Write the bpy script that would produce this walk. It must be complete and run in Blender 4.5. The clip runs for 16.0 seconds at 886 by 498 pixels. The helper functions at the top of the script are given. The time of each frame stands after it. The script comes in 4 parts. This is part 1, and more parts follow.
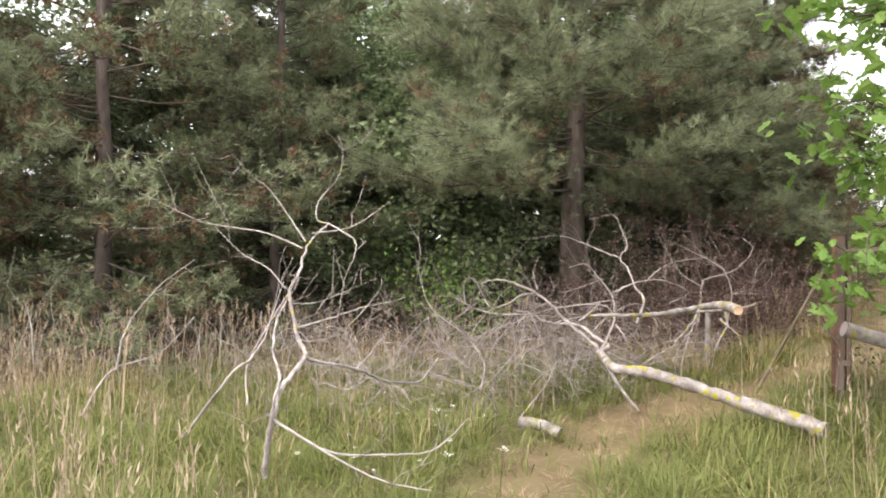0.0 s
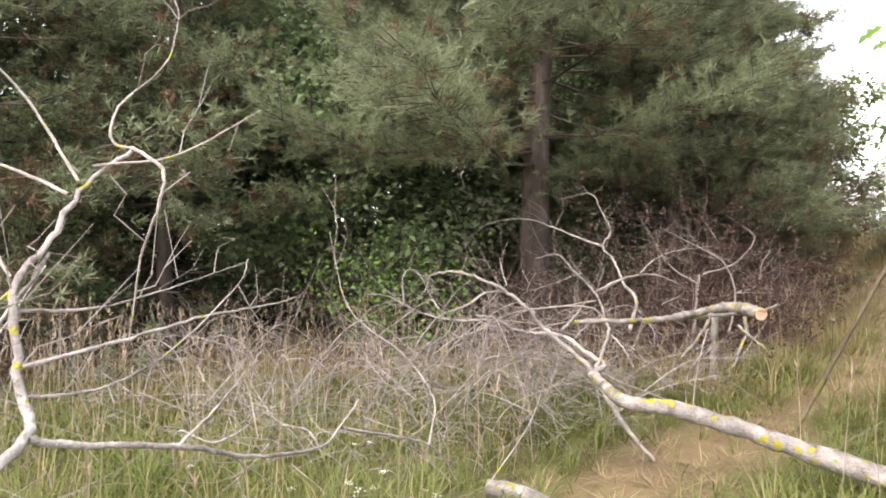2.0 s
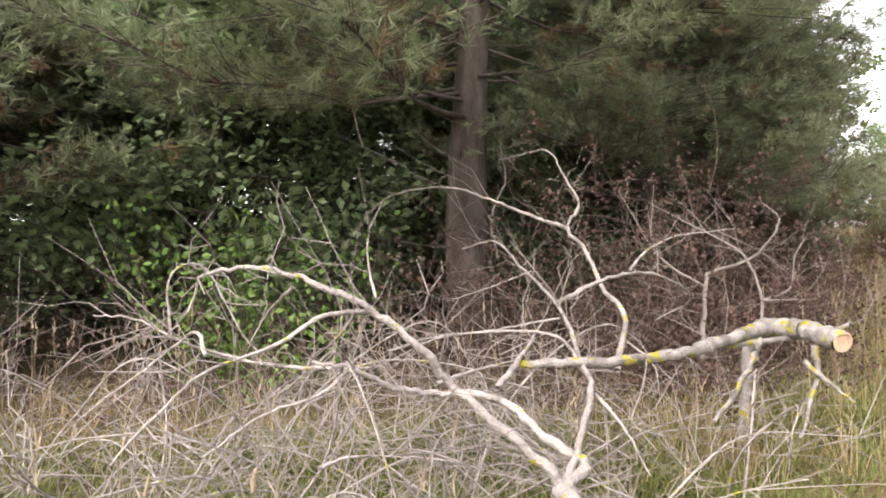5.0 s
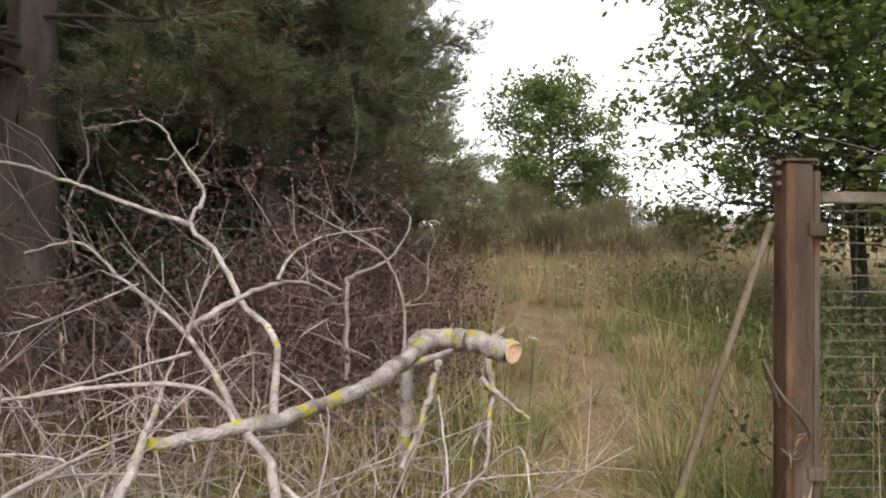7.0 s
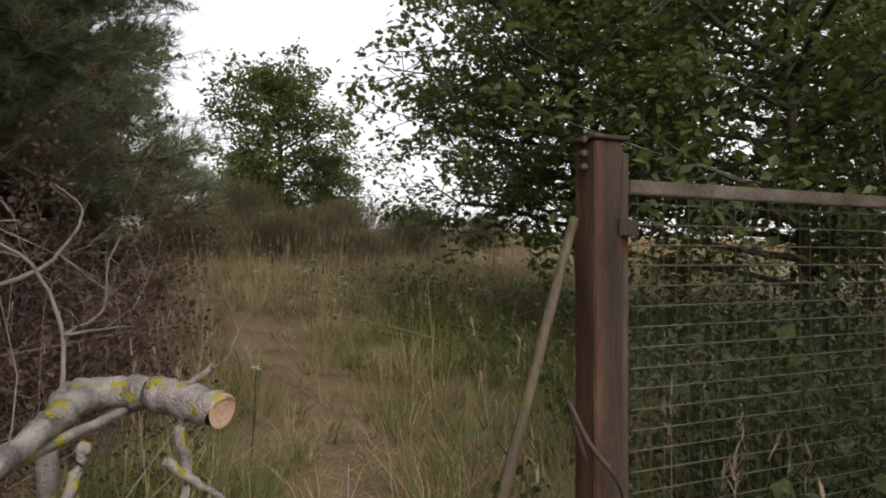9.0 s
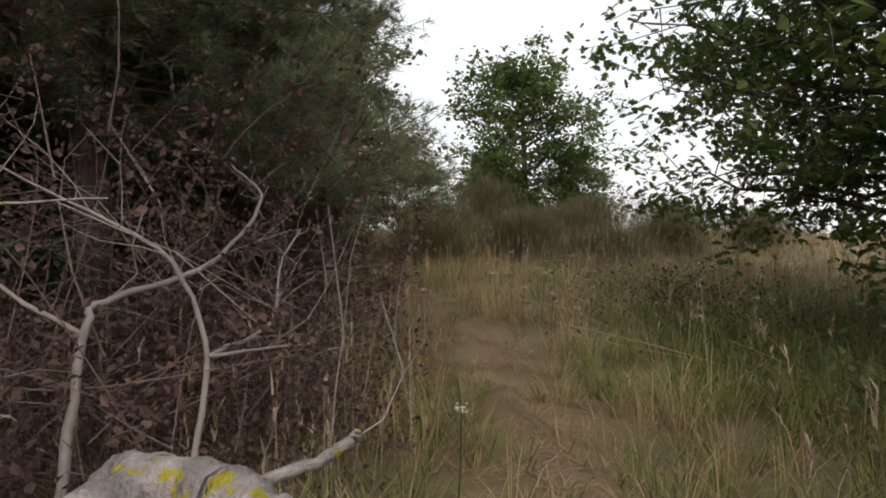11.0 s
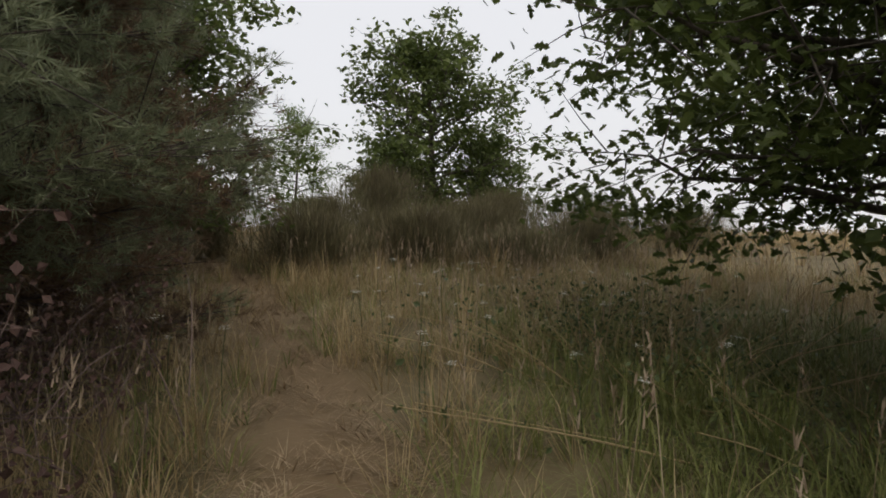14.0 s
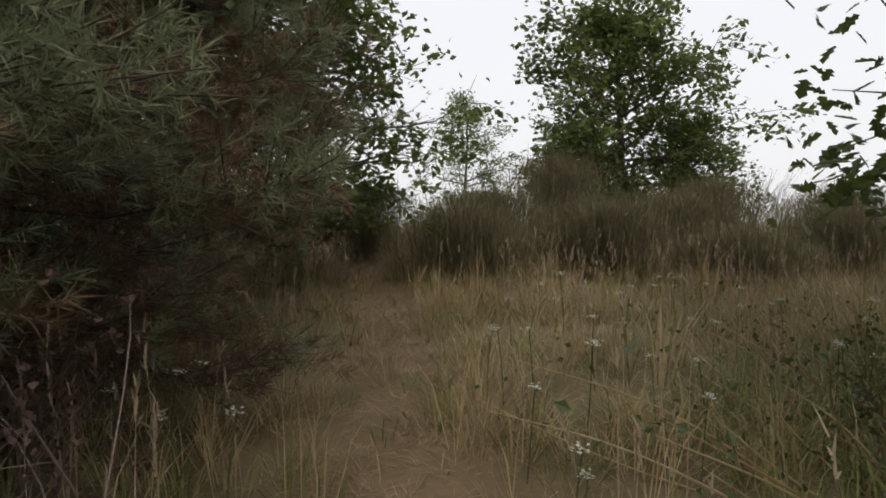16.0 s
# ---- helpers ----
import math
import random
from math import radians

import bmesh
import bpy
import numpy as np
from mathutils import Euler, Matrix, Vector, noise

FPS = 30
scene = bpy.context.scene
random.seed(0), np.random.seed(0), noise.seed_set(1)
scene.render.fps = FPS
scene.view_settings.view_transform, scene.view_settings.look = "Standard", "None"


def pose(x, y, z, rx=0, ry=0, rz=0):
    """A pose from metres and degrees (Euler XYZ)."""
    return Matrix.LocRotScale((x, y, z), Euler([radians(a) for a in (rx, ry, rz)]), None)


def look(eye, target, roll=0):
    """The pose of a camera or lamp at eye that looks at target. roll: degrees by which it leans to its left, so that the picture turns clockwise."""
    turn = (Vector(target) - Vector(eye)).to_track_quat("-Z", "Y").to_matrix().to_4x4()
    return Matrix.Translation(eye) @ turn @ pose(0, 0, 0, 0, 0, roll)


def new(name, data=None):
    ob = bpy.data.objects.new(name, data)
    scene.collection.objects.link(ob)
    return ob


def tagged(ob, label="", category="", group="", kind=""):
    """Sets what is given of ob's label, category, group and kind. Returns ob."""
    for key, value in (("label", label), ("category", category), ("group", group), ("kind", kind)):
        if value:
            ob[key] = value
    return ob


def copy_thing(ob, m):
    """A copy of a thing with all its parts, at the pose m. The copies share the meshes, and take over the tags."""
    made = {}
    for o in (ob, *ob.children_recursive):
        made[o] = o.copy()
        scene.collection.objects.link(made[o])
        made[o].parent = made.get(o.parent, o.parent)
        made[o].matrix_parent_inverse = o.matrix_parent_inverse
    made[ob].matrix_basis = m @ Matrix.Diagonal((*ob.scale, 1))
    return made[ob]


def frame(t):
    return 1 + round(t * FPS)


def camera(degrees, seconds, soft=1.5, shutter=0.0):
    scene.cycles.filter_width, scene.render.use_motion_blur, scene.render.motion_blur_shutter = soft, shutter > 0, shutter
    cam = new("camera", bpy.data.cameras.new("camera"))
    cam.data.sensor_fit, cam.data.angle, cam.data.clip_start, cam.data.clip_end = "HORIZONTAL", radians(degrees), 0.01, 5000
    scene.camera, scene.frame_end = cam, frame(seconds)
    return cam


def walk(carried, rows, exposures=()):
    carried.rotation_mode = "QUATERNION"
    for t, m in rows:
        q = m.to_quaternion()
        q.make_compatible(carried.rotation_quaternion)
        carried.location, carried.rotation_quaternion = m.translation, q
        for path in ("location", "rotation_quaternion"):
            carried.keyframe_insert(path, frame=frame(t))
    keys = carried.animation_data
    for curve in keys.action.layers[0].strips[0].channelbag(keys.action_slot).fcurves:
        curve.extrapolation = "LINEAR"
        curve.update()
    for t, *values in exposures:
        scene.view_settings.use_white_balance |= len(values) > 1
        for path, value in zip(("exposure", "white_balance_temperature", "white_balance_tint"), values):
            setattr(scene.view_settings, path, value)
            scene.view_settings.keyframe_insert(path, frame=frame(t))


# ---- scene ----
cam = camera(65.8, 16.0, 1.8)
PATH = [
    (0, (0.085, -0.009, 1.417), (0.061, 1.99, 1.432), 0.6),
    (0.5, (0.094, 0.465, 1.32), (0.072, 2.465, 1.331), 0.8),
    (1, (0.128, 0.953, 1.28), (0.164, 2.952, 1.293), 0.8),
    (1.5, (0.114, 1.5, 1.315), (0.193, 3.498, 1.331), 0.7),
    (2, (0.113, 1.961, 1.3), (0.27, 3.954, 1.312), 1.1),
    (2.5, (0.206, 2.381, 1.291), (0.521, 4.356, 1.304), 0.8),
    (3, (0.289, 2.765, 1.266), (0.639, 4.734, 1.273), 0.7),
    (3.2, (0.339, 2.914, 1.254), (0.696, 4.882, 1.261), 0.6),
    (5.3, (0.823, 4.618, 1.224), (1.12, 6.596, 1.233), 0.9),
    (5.5, (0.836, 4.716, 1.203), (1.128, 6.695, 1.21), 0.7),
    (6, (0.877, 4.942, 1.172), (1.606, 6.804, 1.18), 0.9),
    (6.5, (0.921, 5.157, 1.147), (1.81, 6.948, 1.164), 0.8),
    (7, (0.921, 5.355, 1.259), (2.273, 6.828, 1.282), 0.5),
    (7.5, (1.083, 5.438, 1.231), (2.642, 6.691, 1.263), 0.2),
    (8, (1.36, 5.518, 1.241), (3.08, 6.537, 1.267), -0.1),
    (8.5, (1.522, 5.757, 1.264), (3.321, 6.63, 1.295), -0.1),
    (9, (1.655, 5.94, 1.277), (3.467, 6.788, 1.31), 0.2),
    (9.5, (1.919, 5.962, 1.255), (3.614, 7.023, 1.29), -0.0),
    (10, (2.228, 5.968, 1.293), (3.714, 7.306, 1.324), 0.3),
    (10.2, (2.291, 6.055, 1.278), (3.682, 7.491, 1.313), 0.2),
    (12.3, (3.192, 7.002, 1.247), (4.694, 8.322, 1.284), 0.7),
    (12.5, (3.265, 7.013, 1.239), (4.82, 8.271, 1.278), 0.5),
    (13, (3.758, 7.102, 1.266), (5.325, 8.344, 1.293), 0.0),
    (13.5, (4.177, 7.343, 1.333), (5.733, 8.599, 1.357), 0.0),
    (14, (4.518, 7.562, 1.417), (6.065, 8.83, 1.441), 0.2),
    (14.5, (4.901, 7.711, 1.507), (6.42, 9.013, 1.531), -0.0),
    (15, (5.253, 7.986, 1.57), (6.685, 9.382, 1.591), 0.0),
    (15.5, (5.637, 8.308, 1.561), (6.912, 9.848, 1.577), 0.1),
    (16, (6.02, 8.751, 1.551), (7.166, 10.39, 1.558), 0.6),
]
EXPOSURES = [(0.0, 1.35), (2.0, 1.45), (5.5, 1.57), (6.0, 1.43), (6.5, 1.2), (7.0, 0.9), (7.5, 0.45), (9.0, -0.05), (12.5, -0.1), (14.0, -0.4), (15.0, -0.4), (16.0, -0.25)]
walk(cam, [(t, look(eye, target, roll)) for t, eye, target, roll in PATH], EXPOSURES)

# ---- light: bright overcast afternoon ----
SUN_UP, SUN_ROUND = 42.0, 222.0
world = bpy.data.worlds.new("overcast_sky")
scene.world = world
world.use_nodes = True
wn = world.node_tree.nodes
sky = wn.new("ShaderNodeTexSky")
sky.sky_type, sky.sun_disc = "NISHITA", False
sky.sun_elevation, sky.sun_rotation = radians(SUN_UP), radians(SUN_ROUND)
sky.air_density, sky.dust_density, sky.ozone_density = 1.0, 9.0, 1.0
# cloud cover takes most of the blue out of the sky
veil = wn.new("ShaderNodeMix")
veil.data_type = "RGBA"
veil.inputs[0].default_value = 0.72
veil.inputs[7].default_value = (9.5, 9.4, 9.5, 1)
world.node_tree.links.new(sky.outputs[0], veil.inputs[6])
world.node_tree.links.new(veil.outputs[2], wn["Background"].inputs[0])
wn["Background"].inputs[1].default_value = 0.15
sun = new("sun", bpy.data.lights.new("sun", "SUN"))
sun.data.energy, sun.data.angle, sun.data.color = 0.9, radians(25), (1.0, 0.95, 0.88)
a, e = radians(SUN_ROUND), radians(SUN_UP)
sun.matrix_world = look((math.sin(a) * math.cos(e) * 50, math.cos(a) * math.cos(e) * 50, math.sin(e) * 50), (0, 0, 0))

# ---- materials ----


def material(name, colours, rough=0.8, scale=8.0, fine=60.0, bump=0.3, thin=0.0, island=0.0, metal=0.0, spots=None, stretch=(1, 1, 1), spec=0.3):
    """Mottled surface: colours low to high over coarse and fine noise; thin lets light through; island varies each leaf or blade."""
    m = bpy.data.materials.new(name)
    m.use_nodes = True
    nodes, links = m.node_tree.nodes, m.node_tree.links
    bsdf = nodes["Principled BSDF"]
    bsdf.inputs["Roughness"].default_value = rough
    bsdf.inputs["Metallic"].default_value = metal
    bsdf.inputs["Specular IOR Level"].default_value = spec
    where = nodes.new("ShaderNodeTexCoord")
    mapping = nodes.new("ShaderNodeMapping")
    mapping.inputs["Scale"].default_value = stretch
    links.new(where.outputs["Object"], mapping.inputs[0])
    coarse, grain = nodes.new("ShaderNodeTexNoise"), nodes.new("ShaderNodeTexNoise")
    for tex, sc in ((coarse, scale), (grain, fine)):
        tex.inputs["Scale"].default_value = sc
        tex.inputs["Detail"].default_value = 4
        links.new(mapping.outputs[0], tex.inputs["Vector"])
    mix = nodes.new("ShaderNodeMath")
    mix.operation = "MULTIPLY_ADD"
    mix.inputs[1].default_value = 0.35
    links.new(grain.outputs[0], mix.inputs[0])
    links.new(coarse.outputs[0], mix.inputs[2])
    value = mix.outputs[0]
    low, high = 0.4, 0.95
    if island:
        geo = nodes.new("ShaderNodeNewGeometry")
        add = nodes.new("ShaderNodeMath")
        add.operation = "MULTIPLY_ADD"
        add.inputs[1].default_value = island
        links.new(geo.outputs["Random Per Island"], add.inputs[0])
        links.new(value, add.inputs[2])
        value, high = add.outputs[0], 0.9 + island
    ramp = nodes.new("ShaderNodeValToRGB")
    ramp.color_ramp.elements[0].position, ramp.color_ramp.elements[1].position = 0.0, 1.0
    span = nodes.new("ShaderNodeMapRange")
    span.inputs[1].default_value, span.inputs[2].default_value = low, high
    links.new(value, span.inputs[0])
    links.new(span.outputs[0], ramp.inputs[0])
    for i, c in enumerate(colours):
        at = i / (len(colours) - 1)
        el = ramp.color_ramp.elements[0] if i == 0 else ramp.color_ramp.elements[-1] if i == len(colours) - 1 else ramp.color_ramp.elements.new(at)
        el.color = (*c, 1)
    colour = ramp.outputs[0]
    if spots:
        sp_colour, sp_scale, sp_cut = spots
        blot = nodes.new("ShaderNodeTexNoise")
        blot.inputs["Scale"].default_value, blot.inputs["Detail"].default_value = sp_scale, 3
        links.new(where.outputs["Object"], blot.inputs["Vector"])
        cut = nodes.new("ShaderNodeMapRange")
        cut.inputs[1].default_value, cut.inputs[2].default_value = sp_cut, sp_cut + 0.04
        links.new(blot.outputs[0], cut.inputs[0])
        over = nodes.new("ShaderNodeMix")
        over.data_type = "RGBA"
        over.inputs[7].default_value = (*sp_colour, 1)
        links.new(cut.outputs[0], over.inputs[0])
        links.new(colour, over.inputs[6])
        colour = over.outputs[2]
    links.new(colour, bsdf.inputs["Base Color"])
    if bump:
        b = nodes.new("ShaderNodeBump")
        b.inputs["Strength"].default_value, b.inputs["Distance"].default_value = bump, 0.01
        links.new(grain.outputs[0], b.inputs["Height"])
        links.new(b.outputs[0], bsdf.inputs["Normal"])
    if thin:
        tr = nodes.new("ShaderNodeBsdfTranslucent")
        links.new(colour, tr.inputs[0])
        blend = nodes.new("ShaderNodeMixShader")
        blend.inputs[0].default_value = thin
        links.new(bsdf.outputs[0], blend.inputs[1])
        links.new(tr.outputs[0], blend.inputs[2])
        links.new(blend.outputs[0], nodes["Material Output"].inputs[0])
    return m


PINE = material("pine_needles", [(0.12, 0.14, 0.075), (0.21, 0.24, 0.14), (0.32, 0.35, 0.22)], 0.55, 1.2, 9, 0, 0.4, 0.5)
PINE_DRY = material("dry_pine_needles", [(0.085, 0.055, 0.034), (0.16, 0.105, 0.062), (0.25, 0.18, 0.11)], 0.7, 1.2, 9, 0, 0.2, 0.5)
PINE_BARK = material("pine_bark", [(0.04, 0.032, 0.028), (0.095, 0.075, 0.065), (0.17, 0.14, 0.125)], 0.9, 7, 45, 1.0, stretch=(1, 1, 0.3))
OAK_LEAF = material("oak_leaf", [(0.06, 0.085, 0.024), (0.11, 0.145, 0.042), (0.19, 0.23, 0.07)], 0.4, 1.0, 14, 0, 0.5, 0.6)
BRIGHT_LEAF = material("maple_leaf", [(0.1, 0.19, 0.04), (0.16, 0.27, 0.06), (0.24, 0.34, 0.09)], 0.45, 1.5, 20, 0, 0.35, 0.5)
BIRCH_LEAF = material("birch_leaf", [(0.12, 0.18, 0.06), (0.2, 0.27, 0.1), (0.28, 0.33, 0.14)], 0.5, 1.0, 14, 0, 0.35, 0.5)
ALDER_LEAF = material("thicket_leaf", [(0.12, 0.165, 0.08), (0.19, 0.25, 0.125), (0.28, 0.34, 0.18)], 0.45, 0.7, 14, 0, 0.42, 0.6)
DEAD_LEAF = material("withered_leaf", [(0.055, 0.033, 0.029), (0.105, 0.064, 0.054), (0.17, 0.11, 0.09)], 0.8, 2.0, 25, 0, 0.15, 0.5)
BARK = material("grey_bark", [(0.045, 0.04, 0.032), (0.1, 0.085, 0.07), (0.16, 0.14, 0.12)], 0.9, 9, 60, 0.8, stretch=(1, 1, 0.4))
BLEACHED = material("bleached_bark", [(0.13, 0.108, 0.102), (0.33, 0.29, 0.28), (0.53, 0.48, 0.465)], 0.8, 11, 80, 0.9, spots=((0.33, 0.3, 0.05), 18, 0.64))
LICHEN = material("lichened_bark", [(0.1, 0.086, 0.082), (0.28, 0.248, 0.24), (0.46, 0.42, 0.405)], 0.85, 12, 90, 1.0, spots=((0.33, 0.29, 0.035), 15, 0.585))
TWIG = material("dry_twig", [(0.12, 0.096, 0.09), (0.25, 0.212, 0.2), (0.42, 0.37, 0.35)], 0.85, 3, 30, 0, 0, 0.5)
PURPLE_TWIG = material("dead_bramble", [(0.08, 0.055, 0.052), (0.16, 0.115, 0.105), (0.27, 0.21, 0.19)], 0.85, 3, 30, 0, 0, 0.5)
SAWN = material("sawn_wood", [(0.42, 0.25, 0.17), (0.58, 0.38, 0.27), (0.7, 0.5, 0.37)], 0.8, 14, 90, 0.4)
RUST = material("weathered_steel", [(0.045, 0.031, 0.025), (0.11, 0.08, 0.066), (0.2, 0.16, 0.14)], 0.75, 9, 80, 0.8, 0, 0, 0.2, stretch=(1, 1, 0.12), spots=((0.15, 0.075, 0.04), 7, 0.6))
# red rust with the shade of the post's left side in its colour
RUST_RED_SHADED = material("shaded_red_rust", [(0.045, 0.025, 0.018), (0.11, 0.06, 0.04), (0.2, 0.125, 0.085)], 0.85, 12, 90, 1.0, 0, 0, 0.1, stretch=(1, 1, 0.2))
RAIL = material("weathered_rail", [(0.1, 0.075, 0.06), (0.2, 0.16, 0.13), (0.36, 0.33, 0.29)], 0.7, 5, 60, 0.4, 0, 0, 0.2)
WIRE = material("rusty_wire", [(0.1, 0.075, 0.06), (0.26, 0.23, 0.2)], 0.55, 6, 80, 0, 0, 0, 0.4)
POLE = material("weathered_pole", [(0.06, 0.045, 0.032), (0.12, 0.095, 0.066), (0.21, 0.175, 0.125)], 0.9, 10, 70, 0.9, stretch=(1, 1, 0.2), spots=((0.13, 0.13, 0.04), 9, 0.58))
GREEN_GRASS = material("green_grass", [(0.085, 0.11, 0.03), (0.165, 0.19, 0.055), (0.29, 0.295, 0.11)], 0.55, 0.6, 5, 0, 0.3, 0.5)
DRY_GRASS = material("dry_grass", [(0.2, 0.145, 0.075), (0.36, 0.275, 0.145), (0.52, 0.42, 0.25)], 0.7, 0.6, 5, 0, 0.25, 0.6)
SEED_HEAD = material("seed_heads", [(0.22, 0.16, 0.11), (0.36, 0.28, 0.2), (0.5, 0.41, 0.31)], 0.8, 1, 8, 0, 0.25, 0.6)
STRAW = material("straw_litter", [(0.19, 0.13, 0.075), (0.3, 0.22, 0.13), (0.43, 0.34, 0.22)], 0.75, 1, 8, 0, 0, 0.6)
HERB = material("herb_leaf", [(0.045, 0.064, 0.026), (0.075, 0.1, 0.04), (0.13, 0.155, 0.062)], 0.5, 1.2, 12, 0, 0.3, 0.6)
BROOM = material("broom_stem", [(0.1, 0.08, 0.055), (0.17, 0.15, 0.085), (0.25, 0.235, 0.12)], 0.7, 0.8, 8, 0, 0.35, 0.6)
PETAL = material("white_umbel", [(0.62, 0.62, 0.55), (0.8, 0.8, 0.74)], 0.7, 20, 80, 0, 0.3)

# ---- the lie of the land and the trodden path ----
RISE = ((-50, 0, 4, 5.8, 8.6, 10.4, 14.3, 19, 25, 45, 80, 400), (0, 0, -0.05, 0, 0.18, 0.32, 0.72, 1.2, 1.7, 2.6, 4, 6))
TRACK = np.array([(0.2, -6), (0.3, 1.0), (0.6, 4.3), (1.5, 5.7), (3.4, 7.2), (4.6, 7.8), (6.0, 9.2), (7.4, 11.0), (8.2, 12.4), (9.2, 14.2), (10.3, 16.6), (11.3, 20.0), (13.0, 27.0)])


def height(x, y):
    x, y = np.asarray(x, float), np.asarray(y, float)
    s = (x + y) * 0.7071
    h = sum(np.interp(s + d, *RISE) for d in (-1.2, -0.6, 0, 0.6, 1.2)) / 5
    return h + 0.03 * np.sin(x * 1.7 + 0.4 * y) * np.cos(y * 1.3 - 0.3 * x) + 0.015 * np.sin(4.1 * x + 2.3 * y)


def ground_z(x, y):
    return float(height(x, y))


def off_track(x, y):
    """Distance from the middle of the trodden path."""
    p = np.stack([np.asarray(x, float), np.asarray(y, float)], -1)
    best = np.full(p.shape[:-1], 99.0)
    for a, b in zip(TRACK[:-1], TRACK[1:]):
        d = b - a
        u = np.clip(((p - a) @ d) / (d @ d), 0, 1)
        best = np.minimum(best, np.linalg.norm(p - a - u[..., None] * d, axis=-1))
    return best


# ---- mesh helpers ----


def mesh_of(name, verts, faces, mat, smooth=False):
    """Mesh from arrays; faces are rows of equal length."""
    verts, faces = np.asarray(verts, np.float32), np.asarray(faces, np.int32)
    me = bpy.data.meshes.new(name)
    n, k = faces.shape
    me.vertices.add(len(verts))
    me.vertices.foreach_set("co", verts.ravel())
    me.loops.add(n * k)
    me.loops.foreach_set("vertex_index", faces.ravel())
    me.polygons.add(n)
    me.polygons.foreach_set("loop_start", np.arange(0, n * k, k, dtype=np.int32))
    me.polygons.foreach_set("use_smooth", np.full(n, smooth))
    me.update(calc_edges=True)
    me.materials.append(mat)
    return me


def thing(name, label, category, at=(0, 0, 0), group="", kind=""):
    ob = tagged(new(name), label, category, group, kind)
    ob.location = at
    return ob


def child(name, me, parent, label=""):
    ob = new(name, me)
    ob.parent = parent
    return tagged(ob, label) if label else ob


def part(name, bm, mat, parent, label=""):
    me = bpy.data.meshes.new(name)
    bm.to_mesh(me)
    bm.free()
    me.materials.append(mat)
    return child(name, me, parent, label)


def curve_points(pts, per=6):
    """Smooth line through the control points (Catmull-Rom)."""
    p = np.asarray(pts, float)
    if len(p) < 3:
        return p[0] + (p[-1] - p[0]) * np.linspace(0, 1, per)[:, None]
    q = np.vstack([2 * p[0] - p[1], p, 2 * p[-1] - p[-2]])
    u = np.linspace(0, 1, per, endpoint=False)[:, None]
    out = []
    for i in range(1, len(q) - 2):
        a, b, c, d = q[i - 1:i + 3]
        out.append(0.5 * (2 * b + (c - a) * u + (2 * a - 5 * b + 4 * c - d) * u ** 2 + (3 * b - a - 3 * c + d) * u ** 3))
    return np.vstack([*out, p[-1:]])


def tube(line, r0, r1, sides=6, rough=0.0, rng=None):
    """Tapered tube along a line: vertices and quads, closed by its narrow ends."""
    line = np.asarray(line, float)
    n = len(line)
    ways = np.gradient(line, axis=0)
    ways /= np.linalg.norm(ways, axis=1)[:, None] + 1e-9
    side = np.cross(ways, (0.31, 0.17, 0.93))
    side /= np.linalg.norm(side, axis=1)[:, None] + 1e-9
    up = np.cross(side, ways)
    r = np.linspace(r0, r1, n)
    if rough and rng is not None:
        r = r * (1 + rough * rng.uniform(-1, 1, n))
    ang = np.arange(sides) * 2 * np.pi / sides
    ring = np.cos(ang)[None, :, None] * side[:, None] + np.sin(ang)[None, :, None] * up[:, None]
    rr = np.broadcast_to(r[:, None], (n, sides)).copy()
    if rough and rng is not None:
        rr *= 1 + 0.5 * rough * rng.uniform(-1, 1, (n, sides))
    v = (line[:, None] + rr[..., None] * ring).reshape(-1, 3)
    i, j = np.meshgrid(np.arange(n - 1), np.arange(sides), indexing="ij")
    k = (j + 1) % sides
    f = np.stack([i * sides + j, i * sides + k, (i + 1) * sides + k, (i + 1) * sides + j], -1).reshape(-1, 4)
    return v, f


def join(pieces):
    vs, fs, at = [], [], 0
    for v, f in pieces:
        vs.append(v)
        fs.append(f + at)
        at += len(v)
    return np.vstack(vs), np.vstack(fs)


def blades(root, way, length, width, bend=0.35):
    """Grass blades: two-segment tapering strips of three triangles, from arrays of roots and directions."""
    n = len(root)
    side = np.cross(way, (0, 0, 1.0)) + 1e-4
    side /= np.linalg.norm(side, axis=1)[:, None]
    w = (width / 2)[:, None] * side
    mid = root + way * (length * 0.55)[:, None]
    drop = way * (1, 1, 0) * bend
    tip = root + (way + drop - np.array((0, 0, 0.25 * bend))) * length[:, None]
    v = np.stack([root - w, root + w, mid - w * 0.8, mid + w * 0.8, tip], 1).reshape(-1, 3)
    b = (np.arange(n) * 5)[:, None]
    f = np.concatenate([b + (0, 1, 3), b + (0, 3, 2), b + (2, 3, 4)], 1).reshape(-1, 3)
    return v, f


def unit(rng, n):
    w = rng.normal(size=(n, 3))
    return w / np.linalg.norm(w, axis=1)[:, None]


